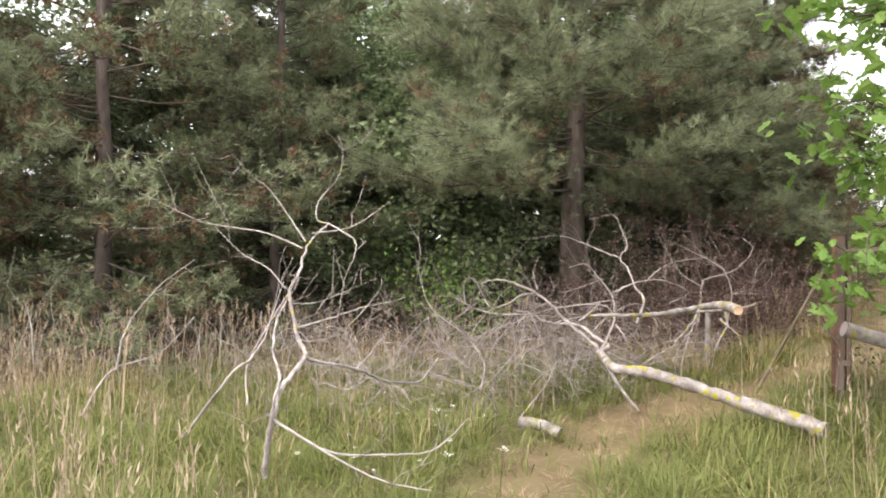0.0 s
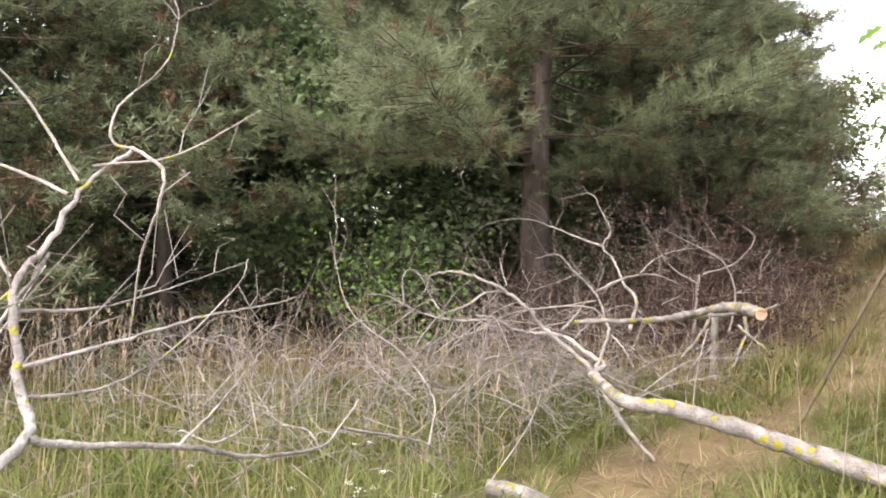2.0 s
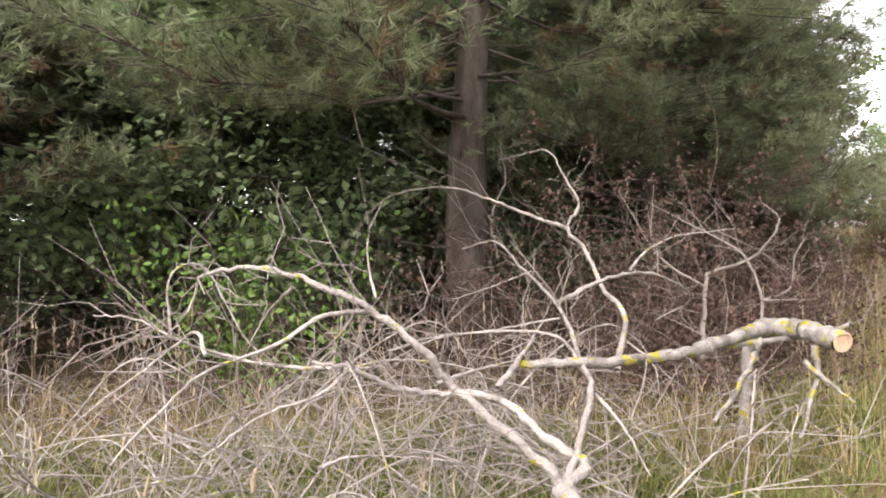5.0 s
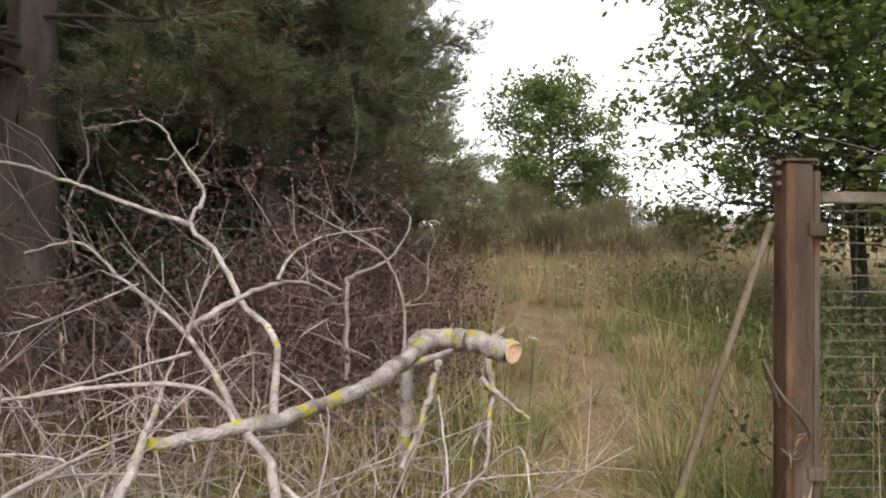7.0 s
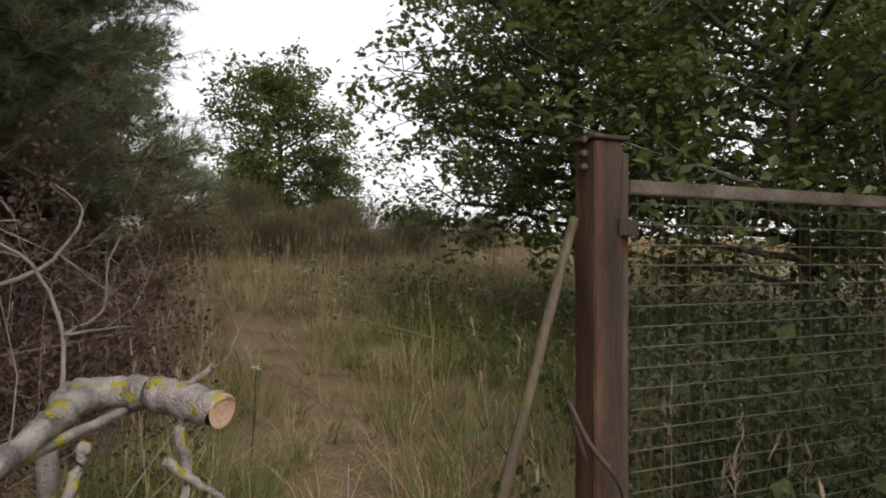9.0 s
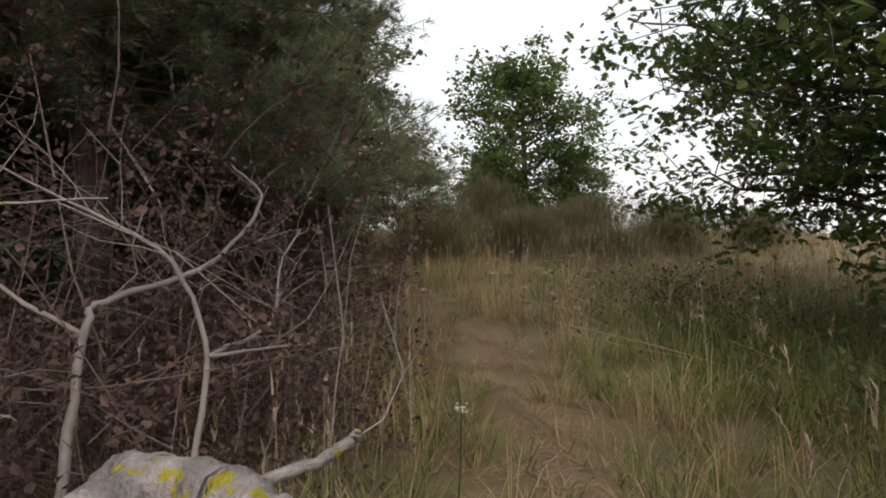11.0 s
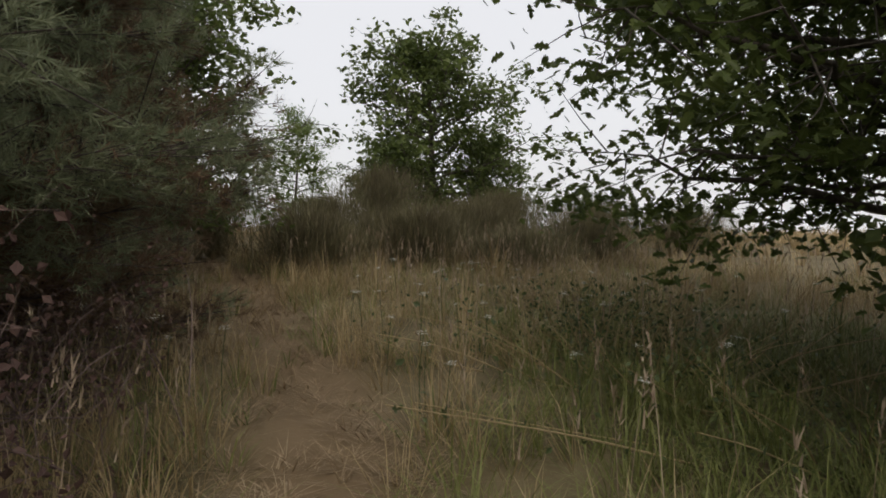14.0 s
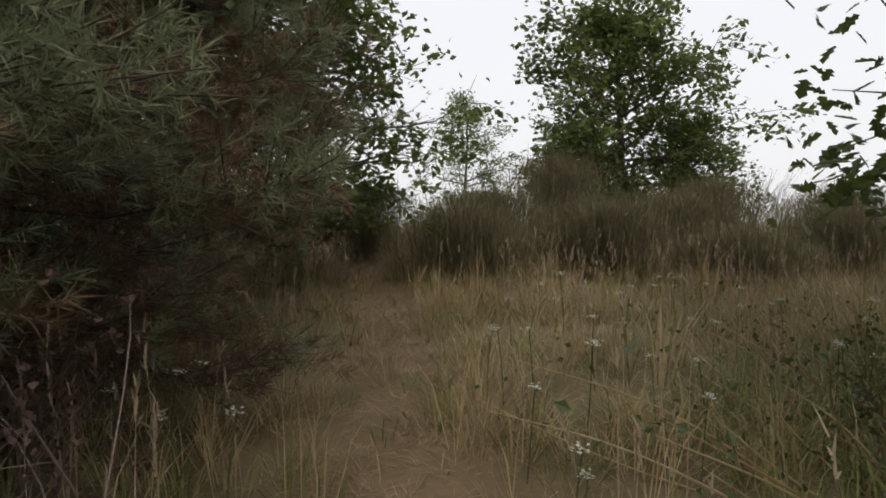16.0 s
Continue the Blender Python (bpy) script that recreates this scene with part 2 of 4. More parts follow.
def leaf_cards(at, size, rng, lobed=False, flat=0.0):
    """Leaves with a midrib fold: four triangles each, or eight where the lobes show."""
    n = len(at)
    nrm = unit(rng, n)
    nrm[:, 2] = np.abs(nrm[:, 2]) + flat
    nrm /= np.linalg.norm(nrm, axis=1)[:, None]
    a = np.cross(nrm, unit(rng, n))
    a /= np.linalg.norm(a, axis=1)[:, None] + 1e-9
    b = np.cross(nrm, a)
    s = (size * rng.uniform(0.65, 1.3, n))[:, None]
    if lobed:
        shape = ((0, 0, 0), (0.22, 0.3, 0.05), (0.3, 0.16, 0.04), (0.5, 0.42, 0.07), (0.58, 0.17, 0.04), (0.8, 0.26, 0.04), (1, 0, -0.06),
                 (0.8, -0.26, 0.04), (0.58, -0.17, 0.04), (0.5, -0.42, 0.07), (0.3, -0.16, 0.04), (0.22, -0.3, 0.05))
        tri = ((0, 1, 2), (0, 2, 4), (2, 3, 4), (0, 4, 6), (4, 5, 6), (0, 6, 8), (6, 7, 8), (0, 8, 10), (8, 9, 10), (0, 10, 11))
    else:
        shape = ((0, 0, 0), (0.45, 0.34, 0.08), (1, 0, -0.05), (0.45, -0.34, 0.08))
        tri = ((0, 1, 2), (0, 2, 3))
    v = np.stack([at + s * (u * a + w * b + h * nrm) for u, w, h in shape], 1).reshape(-1, 3)
    base = (np.arange(n) * len(shape))[:, None]
    f = np.concatenate([base + t for t in tri], 1).reshape(-1, 3)
    return v, f


def needles(at, way, rng, count=16, length=0.085, width=0.006):
    """Tufts of needles round the shoots: one long thin triangle each."""
    n = len(at)
    at, way = np.repeat(at, count, 0), np.repeat(way, count, 0)
    along = rng.uniform(-0.07, 0.03, n * count)[:, None]
    w = way * 0.75 + unit(rng, n * count) * 0.8
    w /= np.linalg.norm(w, axis=1)[:, None]
    side = np.cross(w, unit(rng, n * count))
    side /= np.linalg.norm(side, axis=1)[:, None] + 1e-9
    L = (length * rng.uniform(0.7, 1.25, n * count))[:, None]
    root = at + way * along
    v = np.stack([root - side * width / 2, root + side * width / 2, root + w * L], 1).reshape(-1, 3)
    return v, np.arange(len(v)).reshape(-1, 3)


# ---- ground ----


def graded(lo, hi, near_lo, near_hi, step):
    left = near_lo - np.geomspace(0.5, near_lo - lo, 16)[::-1]
    right = near_hi + np.geomspace(0.5, hi - near_hi, 16)
    return np.concatenate([left, np.arange(near_lo, near_hi, step), right])


gx, gy = graded(-400, 400, -12, 24, 0.3), graded(-300, 500, -3, 28, 0.3)
X, Y = np.meshgrid(gx, gy)
Z = height(X, Y)
nx, ny = len(gx), len(gy)
i, j = np.meshgrid(np.arange(ny - 1), np.arange(nx - 1), indexing="ij")
quads = np.stack([i * nx + j, i * nx + j + 1, (i + 1) * nx + j + 1, (i + 1) * nx + j], -1).reshape(-1, 4)
EARTH = material("meadow_soil", [(0.07, 0.06, 0.03), (0.13, 0.105, 0.055), (0.2, 0.165, 0.09)], 0.95, 1.5, 30, 0.8)
# the trodden path is bare straw and soil
nodes, links = EARTH.node_tree.nodes, EARTH.node_tree.links
worn, trod = nodes.new("ShaderNodeVertexColor"), nodes.new("ShaderNodeMix")
worn.layer_name = "trodden"
trod.data_type = "RGBA"
trod.inputs[7].default_value = (0.2, 0.14, 0.08, 1)
old = nodes["Principled BSDF"].inputs["Base Color"].links[0].from_socket
links.new(old, trod.inputs[6])
links.new(worn.outputs[0], trod.inputs[0])
links.new(trod.outputs[2], nodes["Principled BSDF"].inputs["Base Color"])
gm = mesh_of("ground", np.stack([X, Y, Z], -1).reshape(-1, 3), quads, EARTH, True)
wear = np.clip(1.3 - off_track(X, Y).ravel() / 0.45, 0, 0.85) * np.clip((Y.ravel() - 1) / 5, 0.3, 1)
attr = gm.color_attributes.new("trodden", "FLOAT_COLOR", "POINT")
attr.data.foreach_set("color", np.stack([wear, wear, wear, np.ones_like(wear)], -1).astype(np.float32).ravel())
tagged(new("ground", gm), "uneven meadow soil with a trodden straw path", "ground", kind="structure")

# ---- trees ----


def pine(name, seed, tall, radius, low, reach, limbs, tufts, count, label, width=0.007, dry=0.25, lean=0.0, bare=0.25, sticks=0):
    """A pine: bark trunk, limbs in rough whorls, live and browned needle tufts along the outer shoots."""
    rng = np.random.default_rng(seed)
    tree = thing(name, label, "pine tree", group="pines at the wood's edge")
    zs = np.linspace(0, tall, 12)
    line = np.stack([lean * zs / tall + 0.04 * np.sin(zs * 1.1 + seed), 0.04 * np.cos(zs * 0.9 + seed), zs - 0.15], -1)
    child("trunk", mesh_of("trunk", *tube(line, radius, radius * 0.3, 12, 0.08, rng), PINE_BARK, True), tree)
    wood, at, way, old_at, old_way = [], [], [], [], []
    for k in range(limbs):
        f = (k + rng.uniform(0, 1)) / limbs
        z = low + (tall - low) * f ** 0.9
        turn = rng.uniform(0, 2 * np.pi)
        L = reach * (1 - 0.75 * f) * rng.uniform(0.7, 1.15)
        d = np.array((np.cos(turn), np.sin(turn), 0))
        droop = rng.uniform(-0.42, 0.12) if f < 0.55 else rng.uniform(-0.1, 0.4)
        u = np.linspace(0, 1, 7)[:, None]
        base = line[min(11, int(z / tall * 11))] * (1, 1, 0) + (0, 0, z)
        limb_line = base + d * L * u + np.array((0, 0, 1.0)) * (droop * L * u + 0.18 * L * u ** 2.5) + rng.normal(0, 0.025 * L, (7, 3)) * u
        wood.append(tube(limb_line, 0.006 + 0.0045 * L, 0.002, 5))
        many = max(6, int(tufts / limbs * (0.5 + L / reach)))
        for _ in range(many // 4):
            q = rng.uniform(bare, 1) ** 0.8
            root = limb_line[0] * 0 + np.array([np.interp(q * 6, np.arange(7), limb_line[:, c]) for c in range(3)])
            sd = d * rng.uniform(0.3, 1) + np.cross(d, (0, 0, 1)) * rng.uniform(-1, 1) + np.array((0, 0, rng.uniform(-0.25, 0.5)))
            sd /= np.linalg.norm(sd)
            sl = rng.uniform(0.2, 0.55) * (0.5 + 0.3 * L) * 0.9
            shoot = np.array([root, root + sd * sl])
            wood.append(tube(shoot, 0.006, 0.003, 3))
            pts = root + sd * sl * rng.uniform(0.25, 1.05, (4, 1)) + rng.normal(0, 0.06, (4, 3))
            ways = sd + rng.normal(0, 0.35, (4, 3)) + (0, 0, 0.25)
            ways /= np.linalg.norm(ways, axis=1)[:, None]
            if rng.random() < dry * (1.7 - 1.5 * q) * (1.25 - f):
                old_at.append(pts), old_way.append(ways)
            else:
                at.append(pts), way.append(ways)
    # short dead sticks on the shaded lower trunk
    for _ in range(sticks):
        z, turn, L = rng.uniform(0.5, low + 1.2), rng.uniform(0, 6.28), rng.uniform(0.2, 0.9)
        d = np.array((np.cos(turn), np.sin(turn), rng.uniform(-0.5, 0.35)))
        stick = line[min(11, int(z / tall * 11))] * (1, 1, 0) + (0, 0, z) + d * L * np.linspace(0, 1, 5)[:, None] + np.cumsum(rng.normal(0, 0.02, (5, 3)), 0)
        child("dead_stick", mesh_of("dead_stick", *tube(stick, 0.011, 0.003, 5), PINE_BARK, True), tree)
    tagged(child("branchwork", mesh_of("branchwork", *join(wood), PINE_BARK, True), tree), kind="stuff")
    child("crown", mesh_of("crown", *needles(np.vstack(at), np.vstack(way), rng, count, 0.12, width), PINE), tree, "blue-green needle tufts")
    if old_at:
        child("dry_needles", mesh_of("dry_needles", *needles(np.vstack(old_at), np.vstack(old_way), rng, count, 0.11, width), PINE_DRY), tree, "browned older needles")
    return tree


def broadleaf(name, seed, tall, radius, low, reach, leaves, size, leaf, label, category="tree", lobed=False, group="", limbs=26, top=0.25, fork=2, clump=0.24):
    """A deciduous tree: trunk, limbs, twigs and a crown of separate leaves in clumps round the twigs."""
    rng = np.random.default_rng(seed)
    tree = thing(name, label, category, group=group)
    zs = np.linspace(0, tall * 0.93, 12)
    line = np.stack([0.1 * np.sin(zs * 0.8 + seed), 0.1 * np.cos(zs * 0.7 + seed) - 0.1, zs - 0.15], -1)
    child("trunk", mesh_of("trunk", *tube(line, radius, radius * 0.15, 10, 0.08, rng), BARK, True), tree)
    wood, ends = [], []
    for k in range(limbs):
        f = (k + rng.uniform(0, 1)) / limbs
        z = low + (tall * 0.95 - low) * f
        turn = k * 2.4 + rng.uniform(-0.5, 0.5)
        L = reach * (top + (1 - top) * np.sin(np.pi * min(1, 0.28 + 0.72 * f)) ** 0.8) * rng.uniform(0.65, 1.1)
        d = np.array((np.cos(turn), np.sin(turn), 0))
        u = np.linspace(0, 1, 7)[:, None]
        i0 = min(11, int(z / (tall * 0.93) * 11))
        base = line[i0] * (1, 1, 0) + (0, 0, z * 0.9)
        rise = rng.uniform(-0.12, 0.25) + 0.5 * f
        ll = base + d * L * u + np.array((0, 0, 1)) * (rise * L * u) + np.cumsum(rng.normal(0, 0.05 * L, (7, 3)), 0) * u
        wood.append(tube(ll, 0.01 + 0.013 * L, 0.004, 5))
        for _ in range(5 * fork):
            q = rng.uniform(0.2, 1)
            root = np.array([np.interp(q * 6, np.arange(7), ll[:, c]) for c in range(3)])
            sd = d * rng.uniform(0, 1) + rng.normal(0, 0.6, 3)
            sd /= np.linalg.norm(sd)
            sl = L * rng.uniform(0.15, 0.4) + 0.08
            tip = root + sd * sl
            wood.append(tube(np.array([root, (root + tip) / 2 + rng.normal(0, 0.03, 3), tip]), 0.007, 0.002, 4))
            ends += [tip, (root + 2 * tip) / 3]
    tagged(child("branchwork", mesh_of("branchwork", *join(wood), BARK, True), tree), kind="stuff")
    ends = np.array(ends)
    # some twigs carry thick sprays, others hardly any, so the outline breaks up
    share = rng.gamma(0.9, 1.0, len(ends)) + 0.05
    at = ends[rng.choice(len(ends), leaves, p=share / share.sum())] + np.clip(rng.normal(0, 1, (leaves, 3)), -1.5, 1.5) * (clump, clump, clump * 0.6)
    child("crown", mesh_of("crown", *leaf_cards(at, size, rng, lobed, 0.4), leaf), tree)
    return tree


def stand(tree, x, y, turn=0, size=1.0, sink=0.0):
    """Puts the tree itself at a place."""
    tree.matrix_basis = pose(x, y, ground_z(x, y) - sink, 0, 0, turn) @ Matrix.Scale(size, 4)
    return tree


def also(tree, x, y, turn=0, size=1.0):
    c = copy_thing(tree, pose(x, y, ground_z(x, y), 0, 0, turn))
    c.scale = (size, size, size)
    return c


# the big pine over the windfall, and the pines along the wood's edge
big_pine = stand(pine("pine_tree", 3, 7.6, 0.2, 2.1, 3.7, 96, 16000, 20, "old pine with a dark furrowed trunk and blue-green needles", 0.008, dry=0.14, sticks=22), 1.96, 10.4, 0)
near_pine = stand(pine("pine_tree", 8, 7.0, 0.12, 0.35, 2.3, 110, 15000, 20, "bushy pine with browned inner branches down to the dry brush", 0.006, dry=1.3), 4.9, 12.9, 40)
edge_pine = stand(pine("pine_tree", 15, 7.2, 0.12, 0.35, 2.9, 84, 6200, 11, "bushy pine with brownish needles at the wood's edge", 0.018, dry=0.4), -4.7, 9.3, 200, 1.05)
also(near_pine, 6.9, 14.8, 100, 0.82)
also(near_pine, 6.05, 13.1, 215, 0.88)
also(near_pine, 3.6, 13.9, 300, 1.0)
for x, y, turn, size in ((-2.7, 10.9, 10, 0.9), (-7.2, 8.2, 300, 1.05), (7.4, 18.4, 170, 0.95), (4.4, 15.4, 30, 1.1), (5.7, 17.4, 90, 1.15), (-9.6, 10.8, 120, 1.3), (-5.9, 11.7, 60, 1.25), (-3.3, 13.4, 240, 1.2)):
    also(edge_pine, x, y, turn, size)
for x, y, turn, size in ((4.0, 11.1, 130, 0.68), (-1.6, 14.8, 220, 1.0)):
    also(big_pine, x, y, turn, size)
wood_pine = stand(pine("pine_tree", 21, 8.0, 0.12, 0.4, 2.5, 60, 1800, 9, "slender pine deeper in the wood", 0.028, dry=0.3), -10.5, 12.5)
rng = np.random.default_rng(5)
for k in range(18):
    x = -17 + 1.45 * k + rng.uniform(-0.6, 0.6)
    y = 16.5 + rng.uniform(0, 9) + max(0, x) * 0.75
    if off_track(x, y) > 2.6 and x < 8:
        also(wood_pine, x, y, rng.uniform(0, 360), rng.uniform(0.75, 1.1))

# green thicket between the pines
thicket = stand(broadleaf("thicket_tree", 11, 5.6, 0.07, 0.5, 1.7, 12000, 0.1, ALDER_LEAF, "dense green young alder in the shade of pines", group="young alders", limbs=44, top=0.55, fork=3, clump=0.19), -0.4, 11.4)
for x, y, turn, size in ((-2.2, 12.6, 80, 1.0), (0.6, 12.9, 160, 1.05), (-3.9, 10.6, 20, 0.6), (3.2, 13.4, 250, 1.0), (-0.9, 13.6, 250, 1.2), (-4.8, 13.5, 33, 1.1), (3.5, 11.9, 300, 0.7), (5.7, 14.4, 70, 0.8), (-6.6, 14.0, 10, 1.4), (-9.2, 12.8, 130, 1.4), (-3.4, 15.6, 70, 1.45), (2.2, 15.4, 190, 1.4), (-11.5, 9.5, 20, 1.4), (6.2, 16.4, 15, 1.0), (4.0, 17.4, 115, 1.2), (7.0, 20.8, 215, 1.3), (5.0, 20.2, 315, 1.3), (8.5, 20.9, 55, 1.1), (2.0, 18.0, 155, 1.3)):
    also(thicket, x, y, turn, size)

# oaks beyond the gate
stand(broadleaf("oak_tree", 4, 6.8, 0.085, 1.15, 2.4, 46000, 0.085, OAK_LEAF, "spreading dark green oak with low branches", "oak tree", True, limbs=80, top=0.85, fork=4, clump=0.13), 9.75, 8.0)
field_oak = stand(broadleaf("oak_tree", 14, 4.9, 0.11, 0.8, 2.1, 13500, 0.12, OAK_LEAF, "round-crowned young oak on the rise", "oak tree", group="oaks on the rise", limbs=48, top=0.3, fork=3, clump=0.14), 16.7, 18.1, 0, 1.06)
also(field_oak, 9.2, 16.7, 120, 0.9)
also(field_oak, 15.4, 17.8, 220, 0.5)
also(field_oak, 17.6, 17.0, 310, 0.55)
stand(broadleaf("birch_tree", 6, 4.6, 0.06, 0.5, 1.1, 9000, 0.07, BIRCH_LEAF, "pale green young birch beside the path", "birch tree", limbs=26, top=0.3, clump=0.16), 14.4, 20.1, 0, 0.76)
stand(broadleaf("maple_sapling", 9, 4.2, 0.035, 1.1, 0.8, 1500, 0.12, BRIGHT_LEAF, "bright green maple sapling near the fence", "sapling", True, limbs=18, top=0.6, clump=0.14), 3.35, 4.75)
# hedge of leafy trees behind the gate, on the field's edge
hedge = stand(broadleaf("hedge_tree", 17, 5.2, 0.09, 1.0, 2.6, 14000, 0.095, OAK_LEAF, "dark leafy hedge tree behind the gate", "tree", group="hedge behind the gate", limbs=40, top=0.7, fork=3, clump=0.16), 8.9, 4.0)
for x, y, turn, size in ((11.5, 1.0, 90, 1.1), (7.4, 1.6, 200, 1.0), (13.5, 4.5, 140, 0.9), (8.0, 5.7, 60, 0.85)):
    also(hedge, x, y, turn, size)

# ---- dead wood ----
SNAG = random.Random(4)
dead_rng = np.random.default_rng(12)
leaning_snag = thing("leaning_snag", "bleached dead sapling with bare forked twigs leaning in grass", "dead branch")
fallen_tree = thing("fallen_tree", "fallen tree with bleached bare limbs and yellow lichen", "fallen tree")
cut_trunk = thing("cut_trunk", "sawn grey trunk with yellow lichen resting on dead brush", "log")
windfall_branch = thing("windfall_branch", "bare grey branches of a windfall under a pine", "dead branch")
BARK_OF = {leaning_snag: BLEACHED, fallen_tree: BLEACHED, cut_trunk: LICHEN, windfall_branch: TWIG}


def limb(owner, r0, r1, *pts, twigs=True):
    """A tapered, slightly knobbly limb with a few thin twigs."""
    if owner is leaning_snag:
        r0, r1 = r0 * 0.66, r1 * 0.6
    elif owner is fallen_tree and r0 < 0.05:
        r0, r1 = r0 * 0.9, r1 * 0.8
    line = curve_points(pts, 7)
    line = line + dead_rng.normal(0, 0.2 * min(r0, 0.02), line.shape)
    name = "trunk" if r0 > 0.045 else "limb" if r0 > 0.015 else "branch"
    child(name, mesh_of(name, *tube(line, r0, r1, 12 if r0 > 0.03 else 7, 0.1, dead_rng), LICHEN if r0 > 0.03 else BARK_OF[owner], True), owner)
    if not twigs:
        return
    bits = []
    length = np.linalg.norm(np.diff(line, axis=0), axis=1).sum()
    for _ in range(int(length * (3 if owner is cut_trunk else 5 if owner is leaning_snag else 10))):
        k = dead_rng.integers(len(line) // 3, len(line) - 1)
        way = line[k + 1] - line[k]
        way = way / (np.linalg.norm(way) + 1e-9) * 0.7 + dead_rng.normal(0, 0.6, 3) + (0, 0, 0.15)
        L = dead_rng.uniform(0.08, 0.24 if owner is leaning_snag else 0.4)
        p = line[k] + way * L * np.linspace(0, 1, 5)[:, None] + np.cumsum(dead_rng.normal(0, 0.022, (5, 3)), 0)
        p[0] = line[k]
        bits.append(tube(p, 0.0021, 0.0008, 4))
        if dead_rng.random() < 0.5:
            w2 = way + dead_rng.normal(0, 0.6, 3)
            bits.append(tube(p[2] + w2 * L * 0.5 * np.linspace(0, 1, 3)[:, None], 0.002, 0.001, 4))
    if bits:
        tagged(child("twig_spray", mesh_of("twig_spray", *join(bits), TWIG), owner), kind="stuff")


def sawn_end(owner, at, way, r, mat=SAWN, label="pale pinkish sawn face"):
    """Pale sawn face with growth rings in relief and a bark rim."""
    bm = bmesh.new()
    m = Vector(way).to_track_quat("Z", "Y").to_matrix().to_4x4()
    m.translation = Vector(at)
    rings = [(r * q, 0.004 + 0.0015 * (k % 2)) for k, q in enumerate((0.97, 0.8, 0.62, 0.45, 0.28, 0.12))]
    loops = []
    for rad, h in rings:
        loops.append([bm.verts.new(m @ Vector((rad * math.cos(t) * (1 + 0.03 * math.sin(3 * t)), rad * math.sin(t), h))) for t in np.arange(18) * math.pi / 9])
    for a, b in zip(loops[:-1], loops[1:]):
        for k in range(18):
            bm.faces.new((a[k], a[(k + 1) % 18], b[(k + 1) % 18], b[k]))
    bm.faces.new(loops[-1])
    part("sawn_end", bm, mat, owner, label)


# loose bleached branches heaped between the snag and the fallen tree
brushwood = thing("brushwood", "heap of bleached bare branches lying in the grass", "dead branches")
BARK_OF[brushwood] = BLEACHED
for _ in range(78):
    x, y = dead_rng.uniform(-1.6, 2.6), dead_rng.uniform(5.9, 8.2)
    turn, L = dead_rng.uniform(0, 6.28), dead_rng.uniform(0.5, 1.25)
    if off_track(x, y) < 1.3 and y < 6.6:
        continue
    d = np.array((math.cos(turn), math.sin(turn), 0)) * L
    top, end = dead_rng.uniform(0.25, 0.75), dead_rng.uniform(0.05, 0.8)
    p0 = np.array((x, y, ground_z(x, y)))
    w = dead_rng.normal(0, 0.09, (3, 3))
    limb(brushwood, dead_rng.uniform(0.004, 0.008), 0.002, p0, p0 + d * 0.3 + (0, 0, top * 0.6) + w[0], p0 + d * 0.65 + (0, 0, top) + w[1], p0 + d + (0, 0, end) + w[2])

# dead sapling that leans in the grass
limb(leaning_snag, 0.024, 0.01, (-0.80, 3.27, 0.34), (-0.75, 3.19, 0.61), (-0.72, 3.26, 0.77), (-0.66, 3.51, 0.88), (-0.72, 3.59, 0.98), (-0.79, 3.70, 1.20), (-0.76, 3.79, 1.30), (-0.75, 3.94, 1.45), (-0.65, 4.06, 1.59))
limb(leaning_snag, 0.008, 0.002, (-0.65, 4.06, 1.59), (-0.72, 4.08, 1.62), (-0.72, 4.13, 1.73), (-0.62, 4.23, 1.89), (-0.61, 4.33, 2.07), (-0.66, 4.43, 2.19))
limb(leaning_snag, 0.007, 0.003, (-0.73, 3.98, 1.53), (-0.54, 4.01, 1.56), (-0.42, 4.02, 1.62), (-0.29, 4.11, 1.73))
limb(leaning_snag, 0.009, 0.003, (-0.64, 4.03, 1.59), (-0.44, 3.67, 1.49), (-0.43, 3.62, 1.40), (-0.49, 3.68, 1.27), (-0.53, 3.73, 1.07))
limb(leaning_snag, 0.009, 0.002, (-0.77, 3.92, 1.44), (-1.01, 4.04, 1.53), (-1.27, 4.10, 1.57), (-1.47, 4.16, 1.61), (-1.83, 4.23, 1.77))
limb(leaning_snag, 0.008, 0.002, (-0.76, 3.96, 1.48), (-0.92, 4.04, 1.69), (-1.00, 3.99, 1.80), (-1.09, 3.89, 1.88), (-1.15, 3.75, 2.00))
limb(leaning_snag, 0.008, 0.002, (-0.82, 3.74, 1.22), (-0.95, 3.84, 1.33), (-1.13, 3.95, 1.41), (-1.33, 4.06, 1.57))
limb(leaning_snag, 0.016, 0.005, (-0.66, 3.51, 0.88), (-0.62, 3.58, 0.85), (-0.45, 3.88, 0.76), (-0.31, 4.22, 0.63), (-0.14, 4.57, 0.56), (-0.06, 4.71, 0.61), (-0.00, 4.81, 0.69))
limb(leaning_snag, 0.007, 0.002, (-0.45, 3.88, 0.76), (-0.36, 3.97, 0.86), (-0.27, 4.12, 0.99))
limb(leaning_snag, 0.009, 0.003, (-0.72, 3.60, 1.02), (-0.56, 3.83, 1.06), (-0.43, 4.03, 1.10), (-0.32, 4.27, 1.11), (-0.21, 4.52, 1.13))
limb(leaning_snag, 0.007, 0.002, (-0.71, 3.57, 0.96), (-0.65, 3.69, 0.94), (-0.58, 3.83, 0.95), (-0.47, 3.93, 1.03), (-0.35, 4.12, 1.19), (-0.34, 4.22, 1.27))
limb(leaning_snag, 0.008, 0.002, (-0.78, 3.68, 1.14), (-0.69, 3.94, 1.13), (-0.59, 4.23, 1.17), (-0.41, 4.52, 1.25))
